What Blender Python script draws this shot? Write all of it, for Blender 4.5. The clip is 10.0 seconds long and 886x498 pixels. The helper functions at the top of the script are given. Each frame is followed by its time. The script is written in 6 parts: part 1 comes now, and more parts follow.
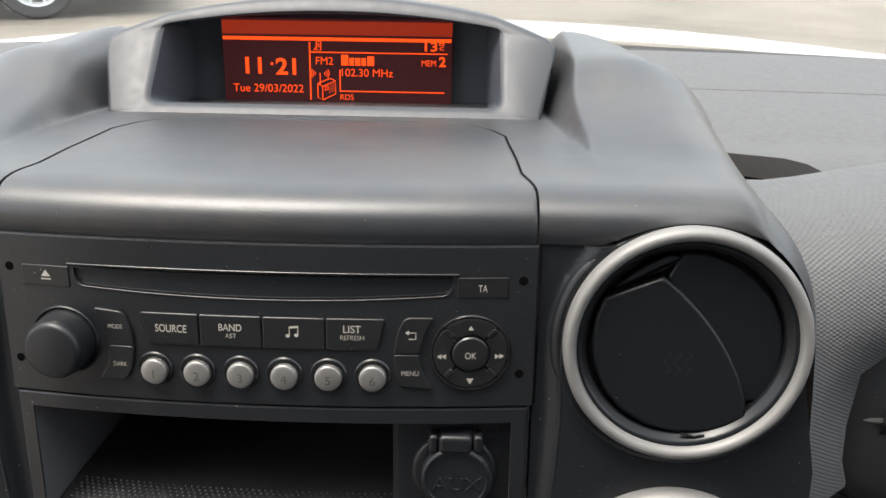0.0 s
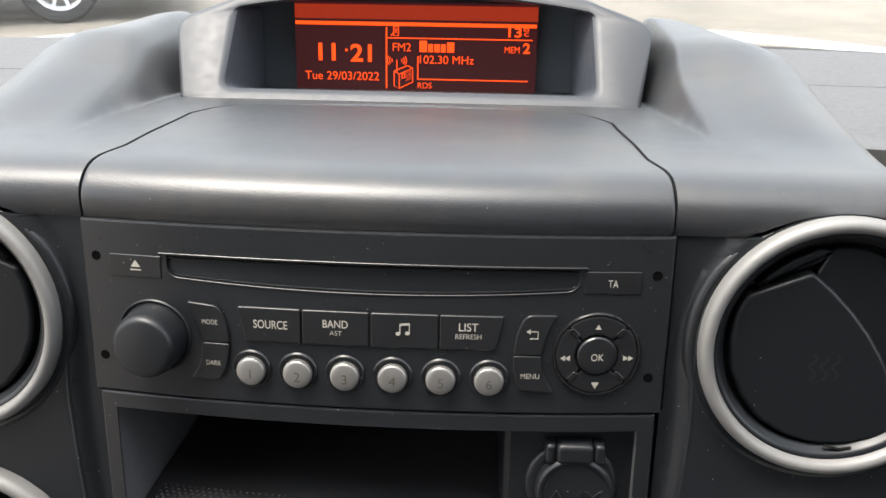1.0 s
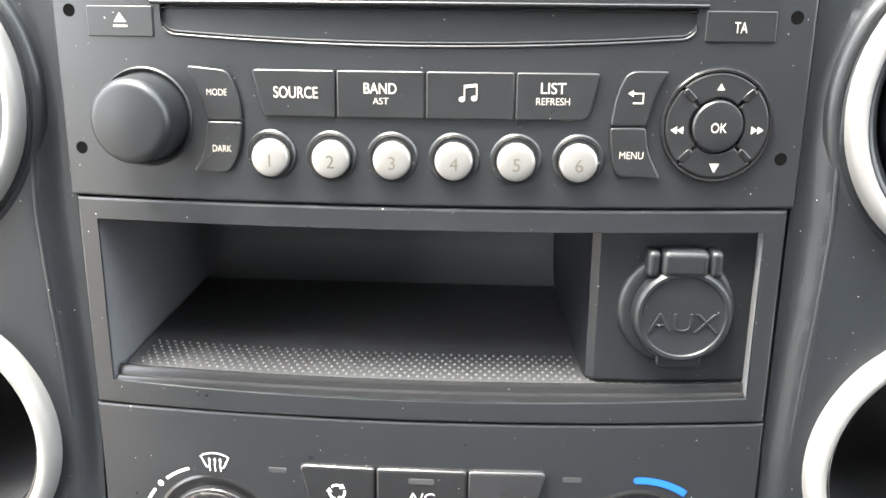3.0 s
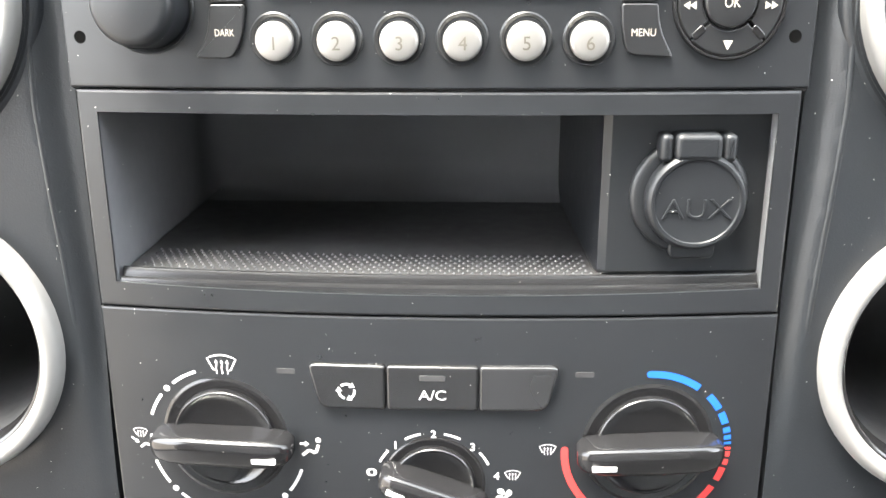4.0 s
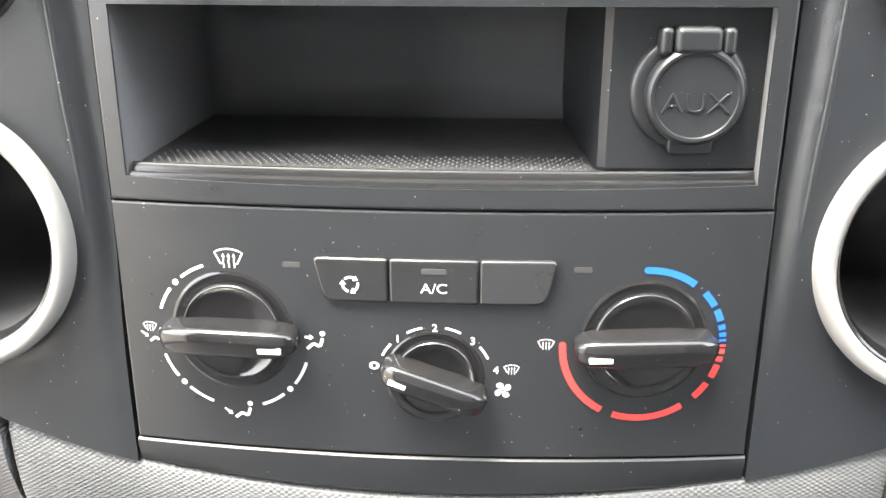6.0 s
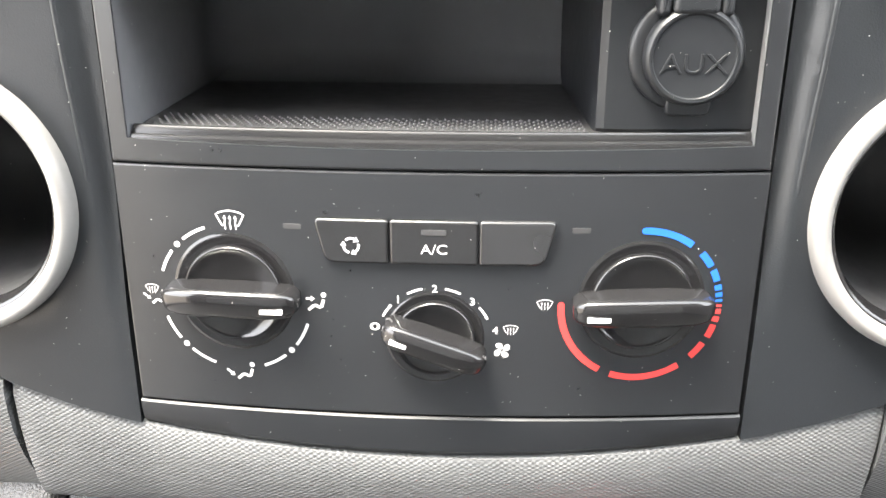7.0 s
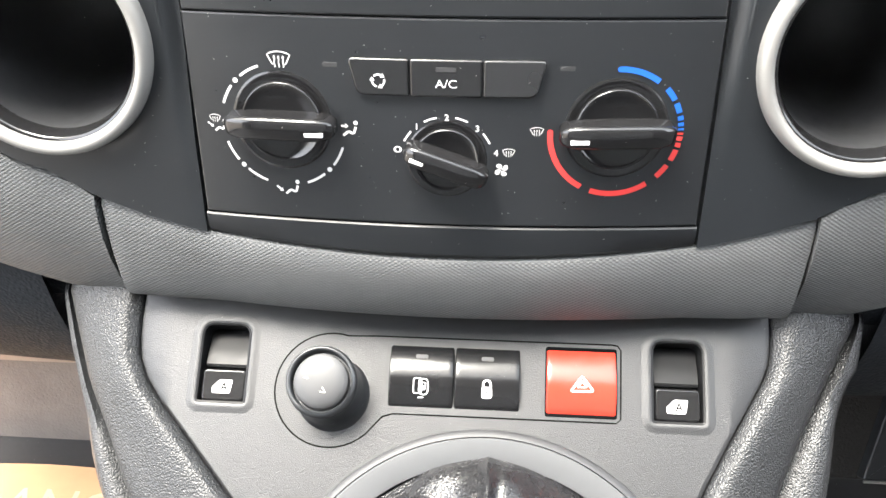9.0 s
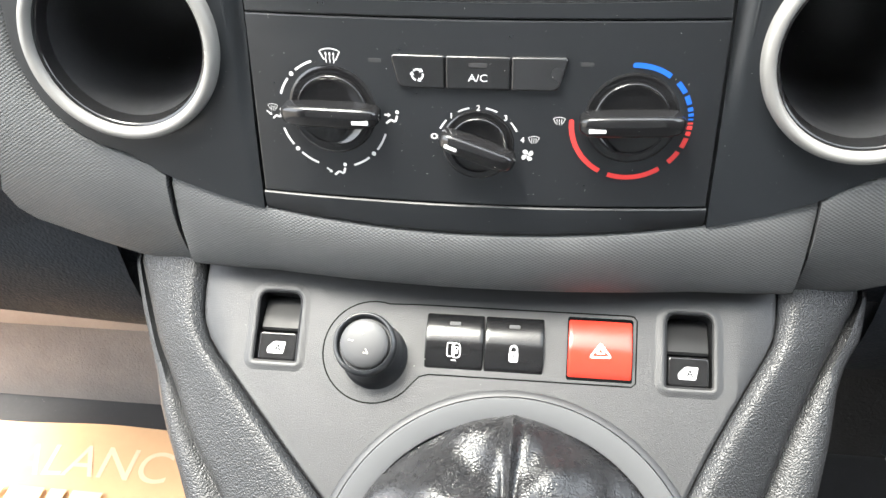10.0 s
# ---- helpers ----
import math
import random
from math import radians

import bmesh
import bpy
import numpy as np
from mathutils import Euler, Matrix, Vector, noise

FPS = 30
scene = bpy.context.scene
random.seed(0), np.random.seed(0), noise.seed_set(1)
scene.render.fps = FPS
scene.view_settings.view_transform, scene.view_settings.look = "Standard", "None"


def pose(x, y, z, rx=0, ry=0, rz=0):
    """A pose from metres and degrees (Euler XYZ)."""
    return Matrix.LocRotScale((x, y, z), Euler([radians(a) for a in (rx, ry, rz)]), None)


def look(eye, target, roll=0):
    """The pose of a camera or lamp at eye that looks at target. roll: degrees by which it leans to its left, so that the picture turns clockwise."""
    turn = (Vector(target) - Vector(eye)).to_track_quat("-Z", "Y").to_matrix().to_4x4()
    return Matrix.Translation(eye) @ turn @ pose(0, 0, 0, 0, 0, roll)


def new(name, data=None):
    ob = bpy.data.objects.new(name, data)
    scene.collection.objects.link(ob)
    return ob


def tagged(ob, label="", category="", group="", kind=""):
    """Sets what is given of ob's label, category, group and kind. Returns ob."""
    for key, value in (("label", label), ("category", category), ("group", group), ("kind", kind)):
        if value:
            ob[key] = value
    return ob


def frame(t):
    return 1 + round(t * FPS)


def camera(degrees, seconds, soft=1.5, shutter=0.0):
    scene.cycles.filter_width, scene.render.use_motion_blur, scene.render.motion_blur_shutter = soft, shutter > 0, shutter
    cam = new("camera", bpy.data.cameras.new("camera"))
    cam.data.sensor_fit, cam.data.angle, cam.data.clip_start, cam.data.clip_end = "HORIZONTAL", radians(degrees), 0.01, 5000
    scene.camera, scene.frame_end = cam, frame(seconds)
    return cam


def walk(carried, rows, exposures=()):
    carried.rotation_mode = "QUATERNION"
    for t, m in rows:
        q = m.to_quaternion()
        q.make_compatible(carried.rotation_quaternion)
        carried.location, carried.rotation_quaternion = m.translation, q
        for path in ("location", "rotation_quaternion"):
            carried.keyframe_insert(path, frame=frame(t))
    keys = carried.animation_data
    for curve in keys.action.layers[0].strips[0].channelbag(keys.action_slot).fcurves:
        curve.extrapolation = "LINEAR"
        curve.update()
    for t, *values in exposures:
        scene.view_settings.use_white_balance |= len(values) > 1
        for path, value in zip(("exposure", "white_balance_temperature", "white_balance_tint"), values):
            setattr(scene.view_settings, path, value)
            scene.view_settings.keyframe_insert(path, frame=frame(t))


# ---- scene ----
# ---------------------------------------------------------------- camera
# The dashboard leans forward by 8 degrees; DASH carries its own axes into the world.
DASH = pose(0, 0, 1.12, -8, 0, 0)
cam = camera(55.0, 10.0, soft=1.5, shutter=0.0)
PATH = [
    (0, (0.0764, -0.2786, 0.0206), (0.0310, 0.6806, -0.2585), 0.83),
    (0.5, (0.0514, -0.2683, 0.0181), (-0.0079, 0.6910, -0.2578), 0.88),
    (1, (0.0402, -0.2581, 0.0085), (-0.0229, 0.7019, -0.2642), 0.97),
    (1.5, (0.0321, -0.2360, -0.0129), (-0.0346, 0.7234, -0.2869), 0.93),
    (2, (0.0228, -0.2284, -0.0360), (-0.0312, 0.7349, -0.2989), 1.13),
    (2.5, (0.0181, -0.2219, -0.0540), (-0.0387, 0.7417, -0.3152), 0.91),
    (3, (0.0162, -0.2177, -0.0731), (-0.0334, 0.7464, -0.3341), 0.56),
    (3.2, (0.0151, -0.2174, -0.0823), (-0.0318, 0.7481, -0.3384), 0.49),
    (4.3, (0.0117, -0.2232, -0.1009), (-0.0299, 0.7337, -0.3884), -0.32),
    (4.5, (0.0125, -0.2252, -0.1024), (-0.0327, 0.7296, -0.3962), -0.28),
    (5, (0.0125, -0.2280, -0.1091), (-0.0291, 0.7242, -0.4119), -0.02),
    (5.5, (0.0131, -0.2297, -0.1150), (-0.0302, 0.7199, -0.4254), 0.11),
    (5.7, (0.0150, -0.2303, -0.1173), (-0.0364, 0.7209, -0.4216), 0.09),
    (6.8, (0.0129, -0.2330, -0.1180), (-0.0348, 0.7069, -0.4562), 0.39),
    (7, (0.0134, -0.2347, -0.1214), (-0.0315, 0.7065, -0.4563), 0.19),
    (7.5, (0.0128, -0.2439, -0.1228), (-0.0409, 0.6971, -0.4568), -0.14),
    (8, (0.0113, -0.2582, -0.1280), (-0.0447, 0.6728, -0.4888), -0.06),
    (8.5, (0.0134, -0.2777, -0.1275), (-0.0430, 0.6283, -0.5470), 0.16),
    (9, (0.0197, -0.2955, -0.1186), (-0.0440, 0.5917, -0.5756), 0.09),
    (9.2, (0.0235, -0.2957, -0.1154), (-0.0426, 0.5824, -0.5893), 0.13),
    (9.5, (0.0257, -0.3020, -0.1146), (-0.0459, 0.5753, -0.5891), -0.12),
    (9.7, (0.0271, -0.3095, -0.1128), (-0.0537, 0.5650, -0.5909), -0.39),
    (10, (0.0279, -0.3288, -0.1035), (-0.0872, 0.5432, -0.5794), -0.78),
]
EXPOSURE = [
    (0.0, 2.28, 6600, 11), (1.0, 2.55, 6550, 11), (1.5, 3.0, 6400, 10), (2.0, 3.66, 6450, 10), (2.5, 4.18, 6500, 9), (3.0, 4.68, 6550, 8),
    (4.5, 4.85, 6700, 9), (5.5, 4.9, 6800, 9), (7.0, 4.8, 6800, 10), (7.5, 4.76, 6750, 10), (8.0, 4.38, 6700, 9), (8.5, 4.22, 6600, 9), (9.0, 4.15, 6550, 9), (10.0, 3.92, 6450, 7),
]
walk(cam, [(t, DASH @ look(eye, target, roll)) for t, eye, target, roll in PATH], EXPOSURE)

# ---------------------------------------------------------------- world and light
world = bpy.data.worlds.new("overcast_sky")
scene.world = world
world.use_nodes = True
_wn = world.node_tree.nodes
_sky = _wn.new("ShaderNodeTexSky")
_sky.sky_type = "NISHITA"
_sky.sun_disc = False
_sky.sun_elevation, _sky.sun_rotation = radians(72), radians(251)
_sky.air_density, _sky.dust_density, _sky.ozone_density = 1.0, 6.0, 0.6
_bw = _wn.new("ShaderNodeMixRGB")
_bw.inputs[0].default_value = 0.55
_bw.inputs[2].default_value = (7.5, 7.6, 7.8, 1)
world.node_tree.links.new(_sky.outputs[0], _bw.inputs[1])
world.node_tree.links.new(_bw.outputs[0], _wn["Background"].inputs[0])
_wn["Background"].inputs[1].default_value = 0.105
_sun = new("sun", bpy.data.lights.new("sun", "SUN"))
_sun.data.energy, _sun.data.angle, _sun.data.color = 1.15, radians(28), (1.0, 0.96, 0.9)
_sun.matrix_world = look((-0.46, -0.16, 1.5), (0, 0, 0))


# ---------------------------------------------------------------- materials
def material(name, color, rough=0.5, metal=0.0, grain=0.0, grain_size=1.0, bump=0.1, vary=0.12, dust=0.0, coat=0.0, spec=0.5, pattern="", blotch=30.0, smudge=0.0, rough_vary=0.1):
    """A procedural surface. grain_size in mm; vary: tone changes over about 1/blotch m; dust: amount of pale specks."""
    m = bpy.data.materials.new(name)
    m.use_nodes = True
    nt = m.node_tree
    n, link = nt.nodes, nt.links.new
    bsdf = n["Principled BSDF"]
    geo = n.new("ShaderNodeNewGeometry")
    tone = n.new("ShaderNodeTexNoise")
    tone.inputs["Scale"].default_value, tone.inputs["Detail"].default_value = blotch, 5
    link(geo.outputs["Position"], tone.inputs["Vector"])
    mul = n.new("ShaderNodeMapRange")
    mul.inputs[3].default_value, mul.inputs[4].default_value = 1 - vary * 1.6, 1 + vary * 1.6
    link(tone.outputs[0], mul.inputs[0])
    col = n.new("ShaderNodeMixRGB")
    col.blend_type = "MULTIPLY"
    col.inputs[0].default_value = 1
    col.inputs[1].default_value = (*color, 1)
    link(mul.outputs[0], col.inputs[2])
    last = col.outputs[0]
    rr = n.new("ShaderNodeMapRange")
    rr.inputs[3].default_value, rr.inputs[4].default_value = max(rough - rough_vary, 0.03), min(rough + rough_vary, 1)
    fine = n.new("ShaderNodeTexNoise")
    fine.inputs["Scale"].default_value, fine.inputs["Detail"].default_value = blotch * 7, 4
    link(geo.outputs["Position"], fine.inputs["Vector"])
    link(fine.outputs[0], rr.inputs[0])
    rough_out = rr.outputs[0]
    if dust:
        spots = n.new("ShaderNodeTexVoronoi")
        spots.inputs["Scale"].default_value = 380
        spots.inputs["Randomness"].default_value = 1
        link(geo.outputs["Position"], spots.inputs["Vector"])
        pick = n.new("ShaderNodeSeparateColor")
        link(spots.outputs["Color"], pick.inputs[0])
        size = n.new("ShaderNodeMapRange")
        size.inputs[1].default_value, size.inputs[2].default_value = 1 - dust, 1.0
        size.inputs[3].default_value, size.inputs[4].default_value = 0.01, 0.056
        link(pick.outputs[0], size.inputs[0])
        near = n.new("ShaderNodeMath")
        near.operation = "LESS_THAN"
        link(spots.outputs["Distance"], near.inputs[0])
        link(size.outputs[0], near.inputs[1])
        soft_dust = n.new("ShaderNodeTexNoise")
        soft_dust.inputs["Scale"].default_value, soft_dust.inputs["Detail"].default_value = 90, 2
        link(geo.outputs["Position"], soft_dust.inputs["Vector"])
        part_of = n.new("ShaderNodeMath")
        part_of.operation = "MULTIPLY"
        part_of.use_clamp = True
        link(near.outputs[0], part_of.inputs[0])
        lift = n.new("ShaderNodeMapRange")
        lift.inputs[1].default_value, lift.inputs[2].default_value = 0.28, 0.5
        link(soft_dust.outputs[0], lift.inputs[0])
        link(lift.outputs[0], part_of.inputs[1])
        specks = n.new("ShaderNodeMixRGB")
        specks.inputs[2].default_value = (0.62, 0.6, 0.56, 1)
        link(part_of.outputs[0], specks.inputs[0])
        link(last, specks.inputs[1])
        last = specks.outputs[0]
    if smudge:
        sm = n.new("ShaderNodeTexNoise")
        sm.inputs["Scale"].default_value, sm.inputs["Detail"].default_value, sm.inputs["Roughness"].default_value = 14, 6, 0.65
        link(geo.outputs["Position"], sm.inputs["Vector"])
        cut = n.new("ShaderNodeMapRange")
        cut.inputs[1].default_value, cut.inputs[2].default_value = 0.47, 0.72
        cut.inputs[3].default_value, cut.inputs[4].default_value = 0.0, smudge
        link(sm.outputs[0], cut.inputs[0])
        soil = n.new("ShaderNodeMixRGB")
        soil.inputs[2].default_value = (0.085, 0.072, 0.055, 1)
        link(cut.outputs[0], soil.inputs[0])
        link(last, soil.inputs[1])
        last = soil.outputs[0]
    link(last, bsdf.inputs["Base Color"])
    link(rough_out, bsdf.inputs["Roughness"])
    bsdf.inputs["Metallic"].default_value = metal
    bsdf.inputs["Specular IOR Level"].default_value = spec
    bsdf.inputs["Coat Weight"].default_value = coat
    bsdf.inputs["Coat Roughness"].default_value = 0.12
    if grain:
        b = n.new("ShaderNodeBump")
        b.inputs["Strength"].default_value = bump
        b.inputs["Distance"].default_value = grain * 0.001
        if pattern == "leather":
            g = n.new("ShaderNodeTexVoronoi")
            g.feature = "SMOOTH_F1"
            g.inputs["Scale"].default_value = 1000.0 / grain_size
            warp = n.new("ShaderNodeTexNoise")
            warp.inputs["Scale"].default_value = 500.0 / grain_size
            link(geo.outputs["Position"], warp.inputs["Vector"])
            mixv = n.new("ShaderNodeMixRGB")
            mixv.blend_type = "ADD"
            mixv.inputs[0].default_value = 0.0008 * grain_size
            link(geo.outputs["Position"], mixv.inputs[1])
            link(warp.outputs["Color"], mixv.inputs[2])
            link(mixv.outputs[0], g.inputs["Vector"])
            b.invert = True
            link(g.outputs["Distance"], b.inputs["Height"])
        elif pattern == "diamond":
            tex = n.new("ShaderNodeTexCoord")
            sep = n.new("ShaderNodeSeparateXYZ")
            link(tex.outputs["Object"], sep.inputs[0])
            waves = []
            for sx in (1, -1):
                a = n.new("ShaderNodeMath")
                a.operation = "MULTIPLY"
                a.inputs[1].default_value = sx * 0.62
                link(sep.outputs["X"], a.inputs[0])
                c = n.new("ShaderNodeMath")
                c.operation = "ADD"
                link(a.outputs[0], c.inputs[0])
                link(sep.outputs["Z"], c.inputs[1])
                k = n.new("ShaderNodeMath")
                k.operation = "MULTIPLY"
                k.inputs[1].default_value = 6283.2 / grain_size
                link(c.outputs[0], k.inputs[0])
                si = n.new("ShaderNodeMath")
                si.operation = "SINE"
                link(k.outputs[0], si.inputs[0])
                waves.append(si)
            add = n.new("ShaderNodeMath")
            add.operation = "ADD"
            link(waves[0].outputs[0], add.inputs[0])
            link(waves[1].outputs[0], add.inputs[1])
            link(add.outputs[0], b.inputs["Height"])
        else:
            g = n.new("ShaderNodeTexNoise")
            g.inputs["Scale"].default_value, g.inputs["Detail"].default_value = 1000.0 / grain_size, 3
            link(geo.outputs["Position"], g.inputs["Vector"])
            link(g.outputs[0], b.inputs["Height"])
        link(b.outputs[0], bsdf.inputs["Normal"])
    return m


def glow(name, color, strength):
    m = bpy.data.materials.new(name)
    m.use_nodes = True
    bsdf = m.node_tree.nodes["Principled BSDF"]
    bsdf.inputs["Base Color"].default_value = (0.01, 0.008, 0.008, 1)
    bsdf.inputs["Roughness"].default_value = 0.35
    bsdf.inputs["Specular IOR Level"].default_value = 0.2
    bsdf.inputs["Emission Color"].default_value = (*color, 1)
    bsdf.inputs["Emission Strength"].default_value = strength
    return m


PLASTIC = material("satin_black_plastic", (0.0112, 0.0123, 0.0138), 0.32, grain=0.05, grain_size=0.5, bump=0.25, dust=0.85)
SIDE = material("matt_black_plastic", (0.0088, 0.0099, 0.0114), 0.4, spec=0.36, rough_vary=0.04, grain=0.05, grain_size=0.4, bump=0.2, dust=0.6)
PANEL = material("grained_black_panel", (0.0092, 0.0107, 0.0125), 0.38, spec=0.43, grain=0.14, grain_size=0.5, bump=0.5, dust=0.9)
KEY = material("black_key_plastic", (0.0098, 0.0103, 0.011), 0.32, grain=0.03, grain_size=0.4, bump=0.2, dust=0.3)
GLOSS = material("gloss_black_plastic", (0.009, 0.009, 0.0095), 0.14, grain=0.03, grain_size=0.6, bump=0.1, dust=0.4, vary=0.2)
DEEP = material("dark_recess_plastic", (0.02, 0.0205, 0.022), 0.55, grain=0.08, grain_size=0.6, bump=0.3, dust=0.1)
PAD = material("soft_touch_dash", (0.028, 0.03, 0.033), 0.37, spec=0.54, rough_vary=0.05, grain=0.12, grain_size=0.42, bump=0.45, pattern="leather", vary=0.16, dust=0.3, blotch=16, smudge=0.4)
# paler copy of the bezel plastic: haze in the recess is put into it
HAZY_NICHE = material("hazy_niche_plastic", (0.045, 0.053, 0.063), 0.5, grain=0.06, grain_size=0.5, bump=0.25, vary=0.06)
BEZEL = material("blue_grey_bezel", (0.026, 0.029, 0.0345), 0.5, grain=0.06, grain_size=0.5, bump=0.25, vary=0.06)
TOP = material("grained_dash_top", (0.058, 0.0568, 0.0565), 0.55, spec=0.42, grain=0.08, grain_size=0.7, bump=0.25, pattern="leather", vary=0.06)
UNDER = material("dark_grained_underside", (0.012, 0.0142, 0.0175), 0.6, spec=0.08, grain=0.5, grain_size=1.6, bump=0.7, pattern="leather", vary=0.1)
TRIM = material("fine_diamond_trim", (0.068, 0.0705, 0.072), 0.6, spec=0.45, grain=0.25, grain_size=1.55, bump=0.32, pattern="diamond", vary=0.06)
CONSOLE = material("grey_console_plastic", (0.0148, 0.0153, 0.0163), 0.41, grain=0.26, grain_size=0.32, bump=0.48, pattern="leather", vary=0.1, dust=0.15)
HIDE = material("grained_black_vinyl", (0.0125, 0.0131, 0.014), 0.4, spec=0.46, grain=0.42, grain_size=0.7, bump=1.0, pattern="leather", vary=0.1)
LEATHER = material("gaiter_leather", (0.009, 0.009, 0.0098), 0.26, grain=0.5, grain_size=0.85, bump=0.75, pattern="leather", vary=0.15, dust=0.1)
RUBBER = material("black_rubber", (0.032, 0.032, 0.0325), 0.5, grain=0.1, grain_size=0.5, bump=0.4, dust=0.5)
SILVER = material("satin_silver_paint", (0.18, 0.177, 0.17), 0.52, metal=0.2, grain=0.03, grain_size=0.3, bump=0.1, vary=0.05)
CHROME = material("brushed_silver_cap", (0.27, 0.262, 0.247), 0.4, metal=0.7, vary=0.06, rough_vary=0.04)
RINGGREY = material("pale_grey_plastic", (0.044, 0.0455, 0.048), 0.5, grain=0.05, grain_size=0.5, bump=0.2, vary=0.06)
PRINT = material("cream_print", (0.37, 0.347, 0.3), 0.6, vary=0.04)
WHITE = material("white_print", (0.52, 0.52, 0.52), 0.6, vary=0.03)
DIM = material("etched_grey_print", (0.0145, 0.016, 0.018), 0.5, vary=0.03)
ETCH = material("etched_number", (0.075, 0.066, 0.05), 0.5, vary=0.03)
HOLE = material("dark_hole", (0.004, 0.004, 0.004), 1.0, spec=0.0, vary=0.05)
# paler than the mat: the highlights of its dots are in this colour
DOT_GLINT = material("glinting_dots", (0.07, 0.071, 0.074), 0.24, vary=0.05)
LAMP = material("smoked_indicator", (0.03, 0.03, 0.031), 0.4, vary=0.05)
BLUE = material("blue_print", (0.008, 0.09, 0.42), 0.5, vary=0.03)
RED = material("red_print", (0.5, 0.036, 0.034), 0.5, vary=0.03)
HAZARD = material("translucent_red_switch", (0.36, 0.03, 0.018), 0.22, spec=0.42, grain=0.03, grain_size=0.6, bump=0.1, vary=0.06, dust=0.15)
LIT = glow("amber_segments", (1.0, 0.075, 0.006), 0.3)
LCD = glow("dark_lcd_glass", (0.0075, 0.001, 0.0012), 1.0)
LCDTOP = glow("backlight_edge", (0.06, 0.0046, 0.0012), 1.0)
PAINT = material("white_car_paint", (0.8, 0.8, 0.8), 0.25, coat=0.6, vary=0.02)
GROUND = material("sandy_gravel_yard", (0.165, 0.148, 0.124), 0.9, grain=12, grain_size=25, bump=0.8, vary=0.3, blotch=0.9)
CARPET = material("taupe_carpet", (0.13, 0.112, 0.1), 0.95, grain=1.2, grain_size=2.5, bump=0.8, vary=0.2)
# darker copy of the carpet: the driver footwell's shade is in the colour
SHADED_CARPET = material("shaded_brown_carpet", (0.013, 0.0115, 0.0105), 0.95, grain=1.2, grain_size=2.5, bump=0.8, vary=0.2)
DUCT = material("pale_brown_insulation", (0.25, 0.212, 0.185), 0.9, grain=0.8, grain_size=4, bump=0.6, vary=0.12)
PALE = material("pale_orange_print", (0.72, 0.52, 0.33), 0.8, vary=0.04)
PAPER = material("orange_paper", (0.62, 0.37, 0.19), 0.8, grain=0.3, grain_size=6, bump=0.3, vary=0.06)
TYRE = material("tyre_rubber", (0.03, 0.03, 0.03), 0.8, grain=1, grain_size=6, bump=0.3)
ALLOY = material("alloy_wheel", (0.55, 0.55, 0.56), 0.3, metal=0.8, vary=0.04)
GRIP = material("polished_black_plastic", (0.009, 0.009, 0.0095), 0.11, vary=0.2, dust=0.3, rough_vary=0.02)
BUTTON = material("satin_black_button", (0.0105, 0.0107, 0.0113), 0.2, rough_vary=0.04, dust=0.4)
SWITCH = material("gloss_black_switch", (0.008, 0.008, 0.0085), 0.18, spec=0.3, vary=0.2, dust=0.3, rough_vary=0.03)
FLAP = material("black_flap_plastic", (0.0065, 0.0076, 0.009), 0.34, spec=0.4, grain=0.05, grain_size=0.5, bump=0.25, dust=0.25)
MAT = material("tray_mat_rubber", (0.038, 0.038, 0.039), 0.5, grain=0.1, grain_size=0.5, bump=0.4, dust=0.3)
# liner is far paler than the frame: veiling haze is in its colour
LINER = material("haze_paled_liner_plastic", (0.118, 0.121, 0.126), 0.55, spec=0.35, grain=0.08, grain_size=0.6, bump=0.3, dust=0.15)
CAPGREY = material("dark_grey_cap", (0.026, 0.0265, 0.028), 0.5, grain=0.05, grain_size=0.5, bump=0.2, dust=0.2)
# glossy cap paler than BUTTON: a grey reflection is put into its colour
BLANK_SHEEN = material("sheen_paled_blank_cap", (0.016, 0.0164, 0.0172), 0.16, spec=0.55, vary=0.15, dust=0.5, rough_vary=0.02)
WELL = material("dark_switch_well", (0.0075, 0.0076, 0.008), 0.4, spec=0.16, grain=0.06, grain_size=0.5, bump=0.3)
TINT = material("dark_car_glass", (0.02, 0.025, 0.03), 0.08, vary=0.02)
LINING = material("grey_cabin_lining", (0.24, 0.24, 0.24), 0.9, grain=0.4, grain_size=2, bump=0.3, vary=0.05)
DARKWALL = material("dark_cabin_trim", (0.06, 0.06, 0.065), 0.7, grain=0.3, grain_size=2, bump=0.3, vary=0.06)


def glass_material():
    """A thin clear pane: light passes straight, with gloss at shallow angles."""
    m = bpy.data.materials.new("windscreen_glass")
    m.use_nodes = True
    n, link = m.node_tree.nodes, m.node_tree.links.new
    n.remove(n["Principled BSDF"])
    clear, gloss, mix, facing = n.new("ShaderNodeBsdfTransparent"), n.new("ShaderNodeBsdfGlossy"), n.new("ShaderNodeMixShader"), n.new("ShaderNodeLayerWeight")
    power, scale = n.new("ShaderNodeMath"), n.new("ShaderNodeMath")
    clear.inputs["Color"].default_value = (0.95, 0.97, 0.96, 1)
    gloss.inputs["Roughness"].default_value = 0.0
    facing.inputs["Blend"].default_value = 0.5
    power.operation, power.inputs[1].default_value = "POWER", 5.0
    scale.operation, scale.inputs[1].default_value, scale.inputs[2].default_value = "MULTIPLY_ADD", 0.9, 0.04
    link(facing.outputs["Facing"], power.inputs[0])
    link(power.outputs[0], scale.inputs[0])
    link(scale.outputs[0], mix.inputs[0])
    link(clear.outputs[0], mix.inputs[1])
    link(gloss.outputs[0], mix.inputs[2])
    link(mix.outputs[0], n["Material Output"].inputs[0])
    return m


GLASS = glass_material()

